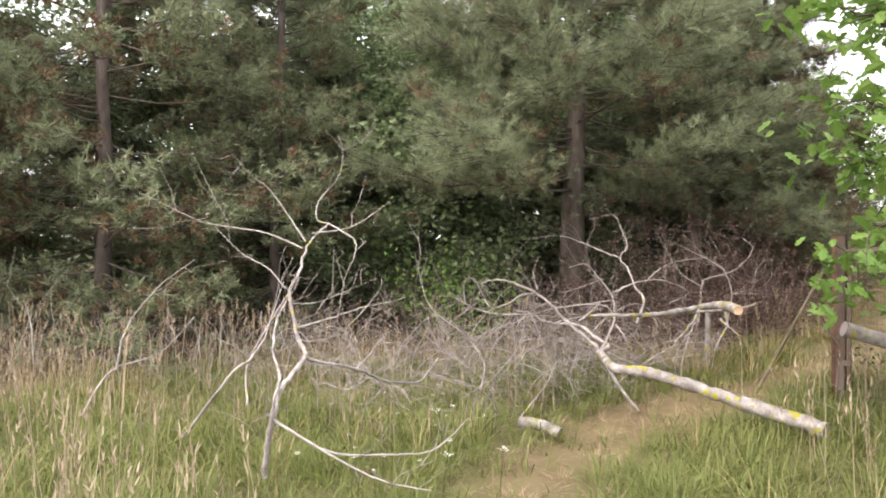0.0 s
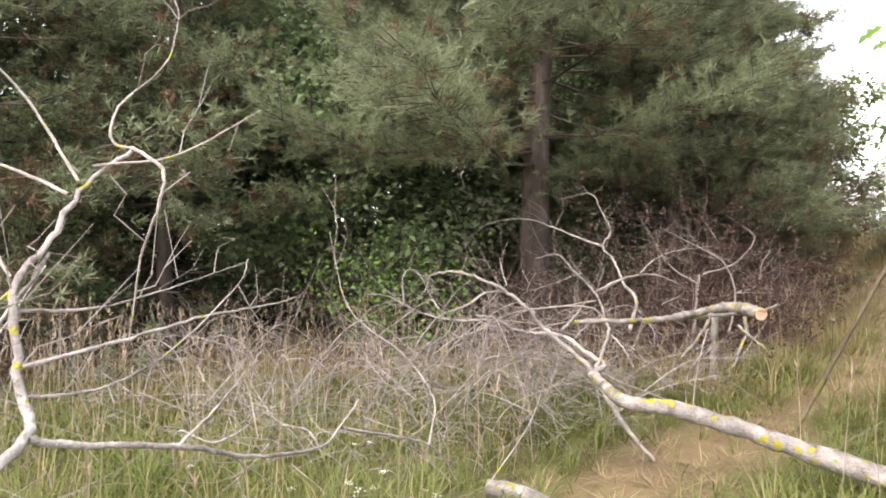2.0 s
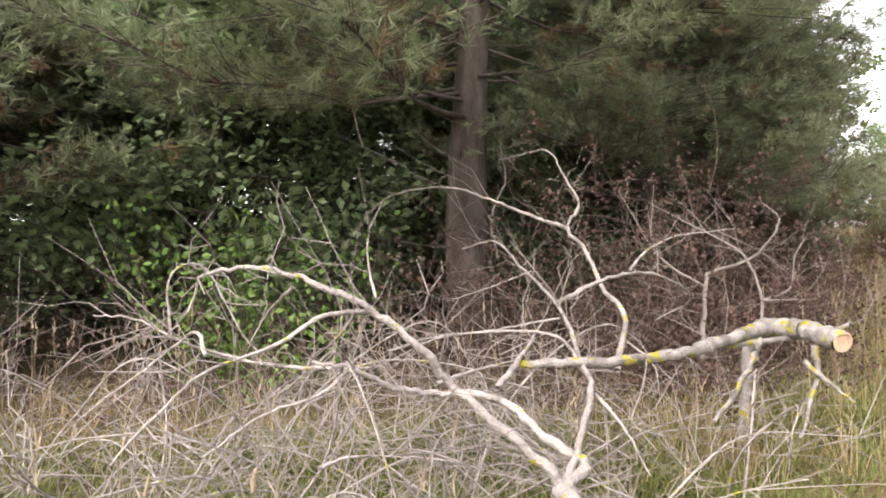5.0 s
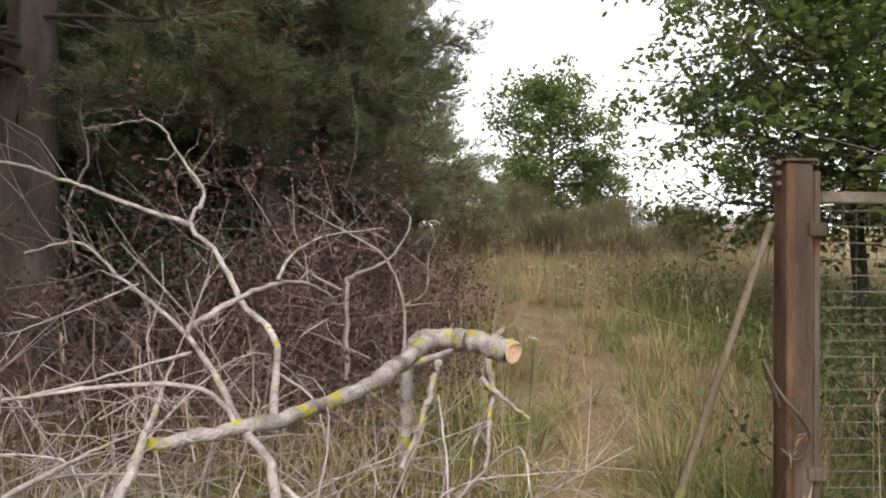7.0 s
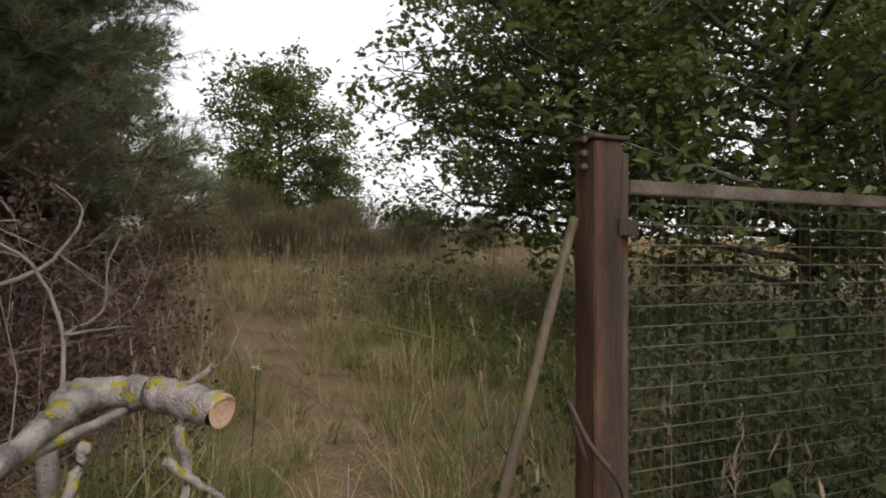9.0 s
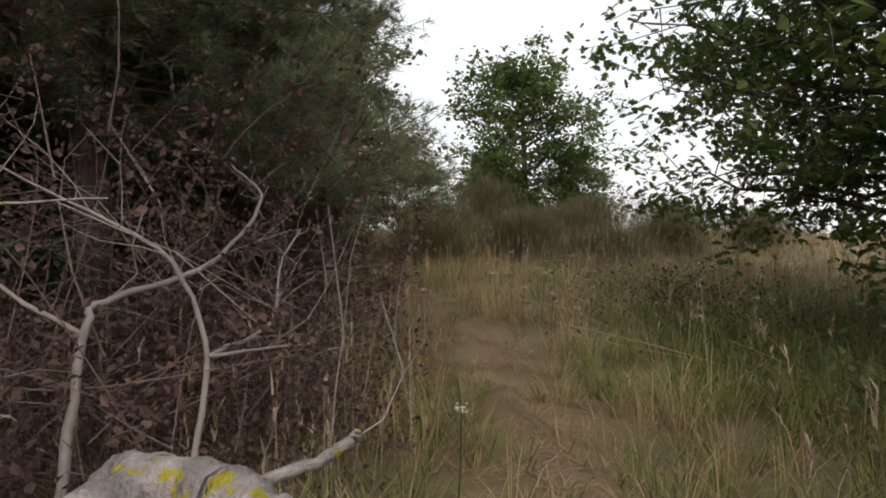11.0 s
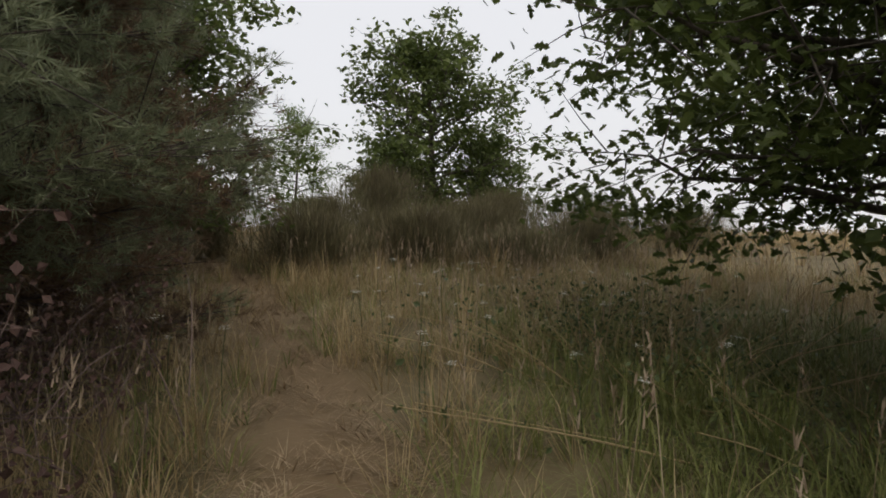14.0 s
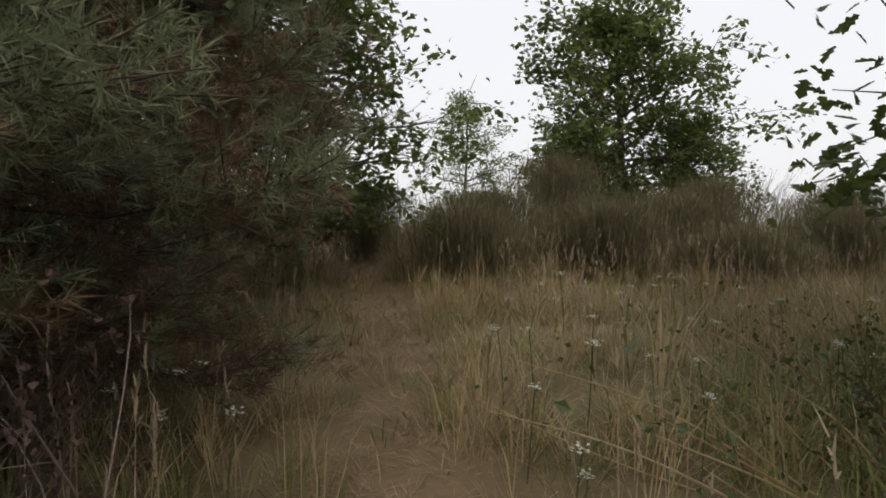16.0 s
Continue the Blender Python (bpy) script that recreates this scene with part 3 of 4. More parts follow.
limb(leaning_snag, 0.014, 0.008, (-0.80, 3.26, 0.38), (-0.73, 3.16, 0.72), (-0.75, 3.34, 0.81), (-0.82, 3.49, 0.92), (-0.85, 3.69, 1.06), (-0.75, 3.79, 1.28))
limb(leaning_snag, 0.01, 0.006, (-1.19, 3.26, 0.53), (-0.90, 3.09, 0.87), (-0.85, 3.14, 0.91), (-0.86, 3.29, 0.93), (-0.85, 3.44, 0.99), (-0.85, 3.54, 1.06), (-0.79, 3.72, 1.21))
limb(leaning_snag, 0.008, 0.003, (-0.88, 3.25, 0.69), (-0.94, 3.45, 0.85), (-0.94, 3.85, 1.02), (-0.93, 4.14, 1.24))
limb(leaning_snag, 0.01, 0.004, (-0.77, 3.19, 0.66), (-0.50, 3.29, 0.46), (-0.18, 3.40, 0.42), (0.01, 3.50, 0.42), (0.19, 3.60, 0.56))
limb(leaning_snag, 0.01, 0.004, (-0.75, 3.19, 0.64), (-0.41, 3.09, 0.48), (-0.20, 3.05, 0.40), (0.01, 3.00, 0.38))
limb(leaning_snag, 0.009, 0.003, (-1.85, 3.57, 0.55), (-1.74, 3.67, 0.77), (-1.53, 3.78, 0.85), (-1.37, 3.88, 1.05))
limb(leaning_snag, 0.008, 0.003, (-1.72, 3.67, 0.77), (-1.71, 3.77, 0.99), (-1.58, 3.87, 1.21), (-1.41, 3.97, 1.37))
limb(leaning_snag, 0.008, 0.003, (-2.47, 4.17, 0.73), (-2.49, 4.16, 0.98), (-2.54, 4.16, 1.13))
limb(leaning_snag, 0.01, 0.004, (-0.06, 4.70, 0.60), (0.32, 5.20, 0.39), (0.48, 5.41, 0.15))
limb(leaning_snag, 0.009, 0.003, (0.32, 5.20, 0.39), (0.35, 5.40, 0.57), (0.19, 5.50, 0.78), (-0.09, 5.59, 1.00), (-0.22, 5.79, 1.41))
limb(leaning_snag, 0.008, 0.003, (0.64, 5.41, 0.13), (0.87, 5.61, 0.36), (0.97, 5.71, 0.53))
# fallen tree, its log and white limbs
limb(fallen_tree, 0.062, 0.03, (2.85, 5.05, 0.14), (2.74, 5.21, 0.18), (2.32, 5.42, 0.29), (2.03, 5.53, 0.38), (1.72, 5.63, 0.46), (1.47, 5.72, 0.48), (1.49, 6.10, 0.47), (1.49, 6.47, 0.51), twigs=False)
limb(fallen_tree, 0.022, 0.015, (1.49, 6.47, 0.51), (1.59, 6.20, 0.28), (1.74, 6.00, 0.06))
limb(fallen_tree, 0.021, 0.004, (1.49, 6.47, 0.51), (1.43, 6.48, 0.59), (1.17, 6.54, 0.80), (1.05, 6.52, 0.94), (0.89, 6.53, 1.05), (0.68, 6.53, 1.15), (0.54, 6.53, 1.18), (0.40, 6.55, 1.15), (0.35, 6.56, 1.03))
limb(fallen_tree, 0.023, 0.008, (1.49, 6.47, 0.51), (1.59, 6.53, 0.56), (1.47, 6.60, 0.64), (1.35, 6.76, 0.73), (1.14, 6.80, 0.74), (0.98, 6.72, 0.78), (0.84, 6.64, 0.86), (0.72, 6.65, 0.87))
limb(fallen_tree, 0.016, 0.006, (1.49, 6.47, 0.51), (1.55, 6.53, 0.57), (1.69, 6.75, 0.76), (1.78, 7.11, 0.81), (1.91, 7.76, 0.96), (1.90, 8.50, 1.16), (1.79, 8.72, 1.31), (1.61, 8.85, 1.26))
limb(fallen_tree, 0.015, 0.005, (1.92, 7.81, 0.99), (2.14, 7.86, 1.09), (2.42, 8.02, 1.14), (2.69, 8.18, 1.11), (3.02, 8.49, 0.97), (2.78, 8.47, 0.84))
limb(fallen_tree, 0.01, 0.003, (2.38, 7.99, 1.15), (2.57, 8.20, 1.26), (2.80, 8.27, 1.36), (3.20, 8.31, 1.41))
limb(fallen_tree, 0.018, 0.005, (2.13, 7.56, 0.68), (2.29, 7.84, 0.92), (2.23, 8.00, 1.06), (2.19, 8.16, 1.26), (2.13, 8.30, 1.39), (2.25, 8.45, 1.55), (2.25, 8.75, 1.75), (2.21, 9.01, 1.95), (1.93, 9.20, 1.90))
limb(fallen_tree, 0.014, 0.003, (2.13, 8.30, 1.39), (1.96, 8.49, 1.47), (1.75, 8.72, 1.58), (1.51, 8.96, 1.67), (1.18, 9.21, 1.63), (0.98, 9.34, 1.48))
limb(fallen_tree, 0.009, 0.003, (0.89, 6.53, 1.05), (0.75, 6.45, 1.04), (0.62, 6.42, 0.96), (0.45, 6.34, 0.90), (0.36, 6.25, 0.82), (0.28, 6.11, 0.73))
limb(fallen_tree, 0.008, 0.003, (0.83, 6.64, 0.85), (0.74, 6.60, 0.78), (0.58, 6.57, 0.73), (0.42, 6.50, 0.63))
limb(fallen_tree, 0.009, 0.003, (0.92, 6.73, 0.84), (0.60, 6.98, 0.81), (0.38, 7.01, 0.85), (0.23, 6.93, 0.92), (0.11, 6.95, 0.98), (-0.04, 6.97, 0.99))
limb(fallen_tree, 0.014, 0.005, (1.35, 6.74, 0.77), (1.56, 7.14, 0.85), (1.72, 7.42, 0.93))
limb(fallen_tree, 0.008, 0.003, (1.71, 6.76, 0.74), (1.75, 6.60, 0.66), (1.77, 6.45, 0.55))
limb(fallen_tree, 0.01, 0.004, (1.76, 7.01, 0.78), (1.68, 7.22, 0.90), (1.30, 7.58, 0.85), (1.05, 7.72, 0.76))
limb(fallen_tree, 0.007, 0.002, (1.91, 7.79, 0.96), (1.95, 7.69, 1.21))
limb(fallen_tree, 0.006, 0.002, (0.91, 6.54, 1.09), (0.89, 6.63, 1.19), (0.89, 6.73, 1.27))
limb(fallen_tree, 0.006, 0.002, (0.23, 6.93, 0.92), (0.22, 6.93, 1.13), (0.32, 7.02, 1.16), (0.47, 6.99, 0.91), (0.60, 6.98, 0.81))
limb(fallen_tree, 0.007, 0.002, (0.44, 6.39, 0.94), (0.39, 6.50, 0.99), (0.27, 6.62, 0.90), (0.08, 6.65, 0.75), (-0.02, 6.66, 0.66))
limb(fallen_tree, 0.006, 0.002, (0.66, 6.53, 1.12), (0.57, 6.68, 1.02), (0.49, 6.79, 0.87))
limb(fallen_tree, 0.006, 0.002, (0.86, 6.53, 1.06), (0.80, 6.64, 0.96), (0.73, 6.75, 0.88))
limb(fallen_tree, 0.007, 0.002, (0.75, 6.45, 0.60), (0.84, 6.49, 0.62), (0.98, 6.52, 0.61), (1.17, 6.49, 0.60))
limb(fallen_tree, 0.009, 0.003, (1.17, 6.99, 0.74), (1.40, 7.16, 0.77), (1.57, 7.24, 0.79))
limb(fallen_tree, 0.007, 0.002, (2.30, 7.84, 0.79), (2.40, 7.72, 0.68), (2.34, 7.53, 0.54))
limb(fallen_tree, 0.007, 0.002, (1.89, 7.70, 0.92), (1.56, 7.64, 0.87), (1.25, 7.59, 0.83), (1.06, 7.52, 0.75))
limb(fallen_tree, 0.007, 0.002, (1.94, 8.39, 1.13), (1.65, 8.24, 1.04), (1.38, 8.07, 0.97))
# sawn trunk with lichen
limb(cut_trunk, 0.052, 0.05, (3.15, 7.33, 0.85), (3.155, 7.48, 0.865), (3.15, 7.62, 0.875), (3.1, 7.78, 0.865), twigs=False)
limb(cut_trunk, 0.042, 0.015, (3.13, 7.8, 0.865), (2.95, 7.69, 0.86), (2.76, 7.55, 0.85), (2.43, 7.33, 0.82), (2.13, 7.18, 0.8), (1.79, 7.03, 0.81), (1.52, 7.04, 0.80))
limb(cut_trunk, 0.017, 0.01, (2.75, 7.37, 0.85), (2.67, 7.33, 0.72), (2.44, 7.21, 0.52))
limb(cut_trunk, 0.016, 0.011, (2.62, 7.49, 0.80), (3.20, 7.70, 0.83), (3.45, 7.69, 0.88), (3.49, 7.69, 0.90))
limb(cut_trunk, 0.018, 0.008, (3.03, 7.36, 0.83), (3.02, 7.33, 0.66), (2.85, 7.20, 0.44))
limb(cut_trunk, 0.04, 0.03, (3.12, 7.74, 0.87), (3.08, 7.87, 0.86), (3.06, 7.93, 0.72), (3.05, 7.94, 0.15))
limb(cut_trunk, 0.012, 0.006, (2.96, 7.34, 0.76), (3.06, 7.27, 0.65), (3.12, 7.21, 0.59))
limb(cut_trunk, 0.008, 0.004, (3.02, 7.33, 0.66), (2.92, 7.34, 0.47), (2.86, 7.30, 0.25))
# grey crown of the same windfall under the pine
limb(windfall_branch, 0.012, 0.003, (3.47, 8.47, 0.57), (3.62, 8.65, 0.95), (3.55, 8.76, 1.25), (3.39, 8.89, 1.39), (2.99, 9.05, 1.62))
limb(windfall_branch, 0.017, 0.005, (3.18, 8.62, 0.55), (3.30, 8.80, 1.03), (3.39, 8.89, 1.13), (3.81, 9.03, 1.25), (4.11, 9.18, 1.52), (4.03, 9.30, 1.67))
limb(windfall_branch, 0.009, 0.003, (3.62, 8.65, 0.95), (3.94, 8.81, 1.03), (4.03, 8.89, 1.25), (4.17, 8.97, 1.39))
limb(windfall_branch, 0.009, 0.003, (3.30, 8.80, 1.03), (3.07, 9.04, 1.24), (2.89, 9.36, 1.73))
limb(windfall_branch, 0.008, 0.003, (3.62, 8.65, 0.95), (4.05, 8.69, 0.96))
limb(windfall_branch, 0.012, 0.004, (2.1, 9.95, 1.2), (2.05, 9.95, 1.55), (2.16, 9.95, 1.85), (2.12, 10.0, 2.15), (2.18, 10.1, 2.45))
limb(windfall_branch, 0.007, 0.002, (0.98, 9.9, 2.05), (0.9, 9.9, 2.4), (1.0, 9.95, 2.75), (1.25, 10.1, 3.1))
sawn_end(cut_trunk, (3.15, 7.33, 0.85), (-0.03, -0.99, -0.1), 0.052)


# further cut pieces in the grass
def short_log(label, r, a, b, mat=LICHEN, cut=True):
    log = thing("short_log", label, "log")
    mid = (np.array(a) + b) / 2 + (0.02, 0.01, 0.015)
    line = curve_points([a, mid, b], 8)
    child("trunk", mesh_of("trunk", *tube(line, r, r * 0.8, 12, 0.06, dead_rng), mat, True), log)
    if cut:
        sawn_end(log, a, np.array(a) - mid, r, TWIG, "weathered grey cut face")
    return log


short_log("pale cut log propped in grass beside the fence", 0.062, (3.2, 5.45, 0.86), (4.5, 5.28, 0.42))
short_log("short lichened log in trampled grass", 0.05, (0.66, 5.56, 0.06), (0.95, 5.35, 0.03))

# tangle of thin dead twigs
def tangle(name, label, n, centre, spread, mat, r=0.0035, size=(0.3, 0.9), seed=1, up=0.3, leaves=0):
    g = np.random.default_rng(seed)
    bits, tips = [], []
    for _ in range(n):
        p0 = np.array(centre) + np.clip(g.normal(0, 1, 3), -1.7, 1.7) * spread
        p0[2] = ground_z(p0[0], p0[1]) + abs(p0[2] - centre[2]) * g.uniform(0, 1)
        way = g.normal(0, 1, 3)
        way[2] = abs(way[2]) * up * 2
        way /= np.linalg.norm(way)
        L = g.uniform(*size)
        side = g.normal(0, 0.35, 3)
        u = np.linspace(0, 1, 6)[:, None]
        line = p0 + way * L * u + side * L * u * (1 - u) + (0, 0, -0.12 * L) * u ** 3
        line[:, 2] = np.maximum(line[:, 2], height(line[:, 0], line[:, 1]))
        if off_track(line[:, 0], line[:, 1]).min() < 0.6:
            continue
        bits.append(tube(line, r * g.uniform(0.5, 1.3), r * 0.3, 4))
        tips += [line[3], line[5], line[4]]
    ob = thing(name, label, "dead brush")
    tagged(child("stem_mass", mesh_of("stem_mass", *join(bits), mat), ob), kind="stuff")
    if leaves:
        tips = np.array(tips)
        at = tips[g.integers(0, len(tips), leaves)] + g.normal(0, 0.035, (leaves, 3))
        at[:, 2] = np.maximum(at[:, 2], height(at[:, 0], at[:, 1]) + 0.02)
        child("withered_foliage", mesh_of("withered_foliage", *leaf_cards(at, 0.034, g), DEAD_LEAF), ob, "curled brown leaves")
    return ob


tangle("dead_brush", "tangle of fine grey twigs under the fallen tree", 1000, (1.6, 7.1, 0.5), (0.95, 0.75, 0.42), TWIG, 0.0034, (0.2, 0.75), seed=2)
tangle("dead_brush", "tangle of brown dry twigs in tall grass", 520, (-0.3, 6.6, 0.4), (1.3, 0.8, 0.36), TWIG, 0.0026, (0.2, 0.7), seed=3)
tangle("dead_bramble", "dead purple-brown bramble with withered leaves under the pine", 620, (3.3, 9.4, 0.6), (0.75, 0.5, 0.95), PURPLE_TWIG, 0.0034, (0.4, 1.2), 4, 0.6, 12000)
tangle("dead_bramble", "dead purple-brown bramble with withered leaves beside the path", 420, (4.25, 10.0, 0.5), (0.38, 0.45, 0.7), PURPLE_TWIG, 0.0034, (0.4, 1.1), 5, 0.6, 9000)
tangle("dead_bramble", "dead brown brush below low pine branches", 380, (5.6, 11.9, 0.5), (0.4, 0.8, 0.4), PURPLE_TWIG, 0.004, (0.4, 1.0), 6, 0.6, 3500)
tangle("dead_bramble", "dead twiggy brush against the pine trunk", 260, (1.9, 9.7, 0.5), (0.45, 0.4, 0.6), PURPLE_TWIG, 0.0035, (0.4, 1.1), 7, 0.7, 1200)
tangle("dead_bramble", "low dark dead brush at the wood's edge", 420, (-0.6, 9.6, 0.4), (2.4, 0.7, 0.4), PURPLE_TWIG, 0.004, (0.3, 1.0), 8, 0.7, 2500)
tangle("dead_bramble", "grey-brown weedy brush beside the wood", 360, (-4.2, 7.8, 0.4), (1.8, 0.8, 0.4), TWIG, 0.0035, (0.3, 1.0), 9, 0.8, 600)

# ---- fence: post, prop and gate ----


def box(bm, lo, hi, bevel=0.004):
    made = bmesh.ops.create_cube(bm, size=1)["verts"]
    lo, hi = Vector(lo), Vector(hi)
    for v in made:
        v.co = Vector([(lo[k] + hi[k]) / 2 + v.co[k] * (hi[k] - lo[k]) for k in range(3)])
    edges = {ed for v in made for ed in v.link_edges}
    bmesh.ops.bevel(bm, geom=list(edges), offset=bevel, segments=2, affect="EDGES")


def bar(name, parent, a, b, r, mat, sides=8, label=""):
    line = np.array([a, (np.array(a) + b) / 2, b])
    return child(name, mesh_of(name, *tube(line, r, r, sides), mat, True), parent, label)


GATE_TURN = math.degrees(math.atan2(-0.76, 0.89))
PX, PY = 3.70, 6.37
post = thing("gate_post", "rusted steel gate post with a flat cap plate", "post", (PX, PY, ground_z(PX, PY)))
post.rotation_euler = (0, 0, radians(GATE_TURN))
ph = 1.63 - ground_z(PX, PY)
bm = bmesh.new()
box(bm, (-0.066, -0.048, -0.1), (0.035, 0.05, ph), 0.008)
part("shaft", bm, RUST, post, "grey-brown weathered steel")
# added strip: its darker rust colour stands for the side face in shade
bm = bmesh.new()
box(bm, (-0.0715, -0.0535, -0.1), (-0.036, 0.046, ph - 0.004), 0.004)
part("shaded_side_strip", bm, RUST_RED_SHADED, post, "red-brown rust, darkened as the post's shaded left side")
bm = bmesh.new()
box(bm, (-0.082, -0.062, ph), (0.05, 0.062, ph + 0.012), 0.003)
part("cap_plate", bm, RUST, post)
for z in (1.27, 0.35):
    bm = bmesh.new()
    box(bm, (0.012, -0.056, z), (0.085, 0.03, z + 0.05), 0.003)
    part("hinge_band", bm, RUST, post)
for z in (1.46, 1.5, 1.54):
    bm = bmesh.new()
    box(bm, (-0.098, -0.03, z), (-0.076, 0.0, z + 0.018), 0.004)
    part("latch_lug", bm, RUST, post)
bent = curve_points([(-0.08, -0.02, 0.62), (-0.16, -0.05, 0.8), (-0.13, -0.1, 0.7), (-0.03, -0.1, 0.58), (0.0, -0.085, 0.5), (-0.05, -0.09, 0.44), (-0.09, -0.05, 0.47)], 6)
child("wire_hook", mesh_of("wire_hook", *tube(bent, 0.008, 0.006, 6), RUST, True), post, "bent rusty wire")

gate = thing("mesh_gate", "rusty welded-mesh gate with a pale peeling top rail", "gate", (PX, PY, ground_z(PX, PY)))
gate.rotation_euler = (0, 0, radians(GATE_TURN))
bm = bmesh.new()
box(bm, (0.05, -0.018, 0.03), (0.08, 0.018, ph - 0.03), 0.004)
part("stile", bm, RUST, gate)
bm = bmesh.new()
box(bm, (3.2, -0.02, 0.03), (3.24, 0.02, ph - 0.1), 0.004)
part("stile", bm, RUST, gate)
RZ = 1.5 - ground_z(PX, PY)
bm = bmesh.new()
box(bm, (0.08, -0.019, RZ - 0.022), (3.2, 0.019, RZ + 0.022), 0.004)
part("top_rail", bm, RAIL, gate, "pale peeling paint")
bm = bmesh.new()
box(bm, (0.08, -0.015, 0.06), (3.2, 0.015, 0.095), 0.004)
part("bottom_rail", bm, RUST, gate)
flat = mesh_of("wire", *tube(np.array([(0.1, 0, 0), (1.6, 0, 0.004), (3.2, 0, 0)]), 0.0023, 0.0023, 5), WIRE)
tall = mesh_of("wire", *tube(np.array([(0, 0.003, 0.08), (0, 0.003, 0.7), (0, 0.003, RZ)]), 0.0011, 0.0011, 5), WIRE)
for k in range(22):
    w = child("wire", flat, gate)
    w.location = (0, 0, 0.12 + k * 0.0625)
for k in range(60):
    w = child("wire", tall, gate)
    w.location = (0.13 + k * 0.051, 0, 0)

prop = thing("leaning_pole", "weathered wooden pole leaning against the gate post", "pole")
line = curve_points([(2.99, 6.61, ground_z(2.99, 6.61) - 0.03), (3.31, 6.53, 0.73), (3.625, 6.44, 1.4)], 6)
child("shaft", mesh_of("shaft", *tube(line, 0.018, 0.014, 8, 0.07, dead_rng), POLE, True), prop)

# ---- undergrowth ----
veg = np.random.default_rng(77)


def spots(n, x0, x1, y0, y1, keep):
    x, y = veg.uniform(x0, x1, n), veg.uniform(y0, y1, n)
    ok = veg.random(n) < keep(x, y)
    x, y = x[ok], y[ok]
    return np.stack([x, y, height(x, y) - 0.01], -1)


def patches(x, y, a=1.0, b=0.0):
    """Soft clumps a metre or two across, 0 to 1."""
    return np.clip(0.5 + 0.5 * np.sin(1.9 * a * x + b) * np.cos(1.6 * a * y - b) + 0.35 * np.sin(3.7 * a * y + 2.1 * x + b), 0, 1)


def sward(name, label, mat, roots, tall, width, lean=0.5, bend=0.4, lift=0.0):
    # tussocks: blades fan out from shared crowns, each tussock with its own height and lean
    n = len(roots)
    heads = max(1, n // 16)
    pick = veg.integers(0, heads, n)
    fan = veg.normal(0, 1, (n, 3))
    roots = roots[:heads][pick] + fan * (0.05, 0.05, 0)
    roots[:, 2] = height(roots[:, 0], roots[:, 1]) - 0.01 + lift
    way = fan * lean * 0.8 + veg.normal(0, lean * 0.45, (n, 3)) + veg.normal(0, lean * 0.35, (heads, 3))[pick]
    way[:, 2] = 1
    way /= np.linalg.norm(way, axis=1)[:, None]
    L = tall * veg.uniform(0.45, 1.15, n) * veg.uniform(0.6, 1.25, heads)[pick]
    ob = new(name, mesh_of(name, *blades(roots, way, L, width * veg.uniform(0.7, 1.3, n), bend), mat))
    return tagged(ob, label, "grass", kind="stuff")


def meadow(x, y):
    """Where grass grows: everywhere but the path's bare middle and the deep shade of the wood."""
    wood = np.clip((y - 9.2 - np.maximum(0, (x - 2.5) * 0.95)) / 1.5, 0, 1)
    return np.clip(off_track(x, y) / 0.55 - 0.25, 0.06, 1) * (1 - 0.92 * wood)


def open_ground(x, y):
    """Straw grass is scarce among the herbs under the spreading oak. Thinning the pale blades stands in for deeper oak
    shade.
    """
    return np.clip((np.hypot(x - 8.6, y - 7.4) - 1.4) / 1.8, 0.15, 1)


near = lambda x, y: meadow(x, y) * (0.4 + 0.6 * patches(x, y))
# green grass at the start, thinning to dry grass up the rise
sward("meadow_grass", "lush green meadow grass", GREEN_GRASS, spots(120000, -4, 4.2, 1.2, 8.6, lambda x, y: near(x, y) * np.clip(1.25 - 0.07 * y, 0.45, 1)), 0.33, 0.007, 0.75, 0.6)
sward("meadow_grass", "green grass and weeds in the shade behind the gate", GREEN_GRASS, spots(30000, 3.6, 11, 2.0, 9.5, lambda x, y: near(x, y) * 0.8), 0.4, 0.007, 0.6, 0.5)
sward("meadow_grass", "green grass among dry stems up the rise", GREEN_GRASS, spots(52000, 3.5, 16, 6.5, 18, lambda x, y: near(x, y) * 0.6), 0.36, 0.006, 0.7, 0.6)
sward("dry_grass", "tall dry bent grass on the meadow", DRY_GRASS, spots(44000, -7, 4.2, 2.4, 9.8, lambda x, y: meadow(x, y) * (0.2 + 0.8 * patches(x, y, 0.8, 1.3)) * np.clip(0.12 * y - 0.35 - 0.1 * np.clip(x + 1, 0, 3), 0.1, 1)), 0.45, 0.005, 0.55, 0.5)
sward("dry_grass", "tall straw-coloured grass on the rise", DRY_GRASS, spots(95000, 2.5, 16, 6.5, 19, lambda x, y: meadow(x, y) * open_ground(x, y) * (0.25 + 0.75 * patches(x, y, 0.8, 2.3))), 0.46, 0.005, 0.55, 0.5)
sward("dry_grass", "pale dry grass of the far field", DRY_GRASS, spots(60000, 8, 46, 0, 46, lambda x, y: np.clip(((x + y) * 0.7071 - 14) / 8, 0, 1) * np.clip(1.6 - (y - x) / 12, 0, 1)), 0.6, 0.016, 0.25)
sward("straw_litter", "flattened straw on the trodden path", STRAW, spots(170000, -0.5, 11, 2.5, 18, lambda x, y: np.clip(1.3 - off_track(x, y) / 0.5, 0, 1) * np.clip((y - 2.5) / 4, 0.3, 1)), 0.17, 0.005, 3.5, 0.1, 0.014)


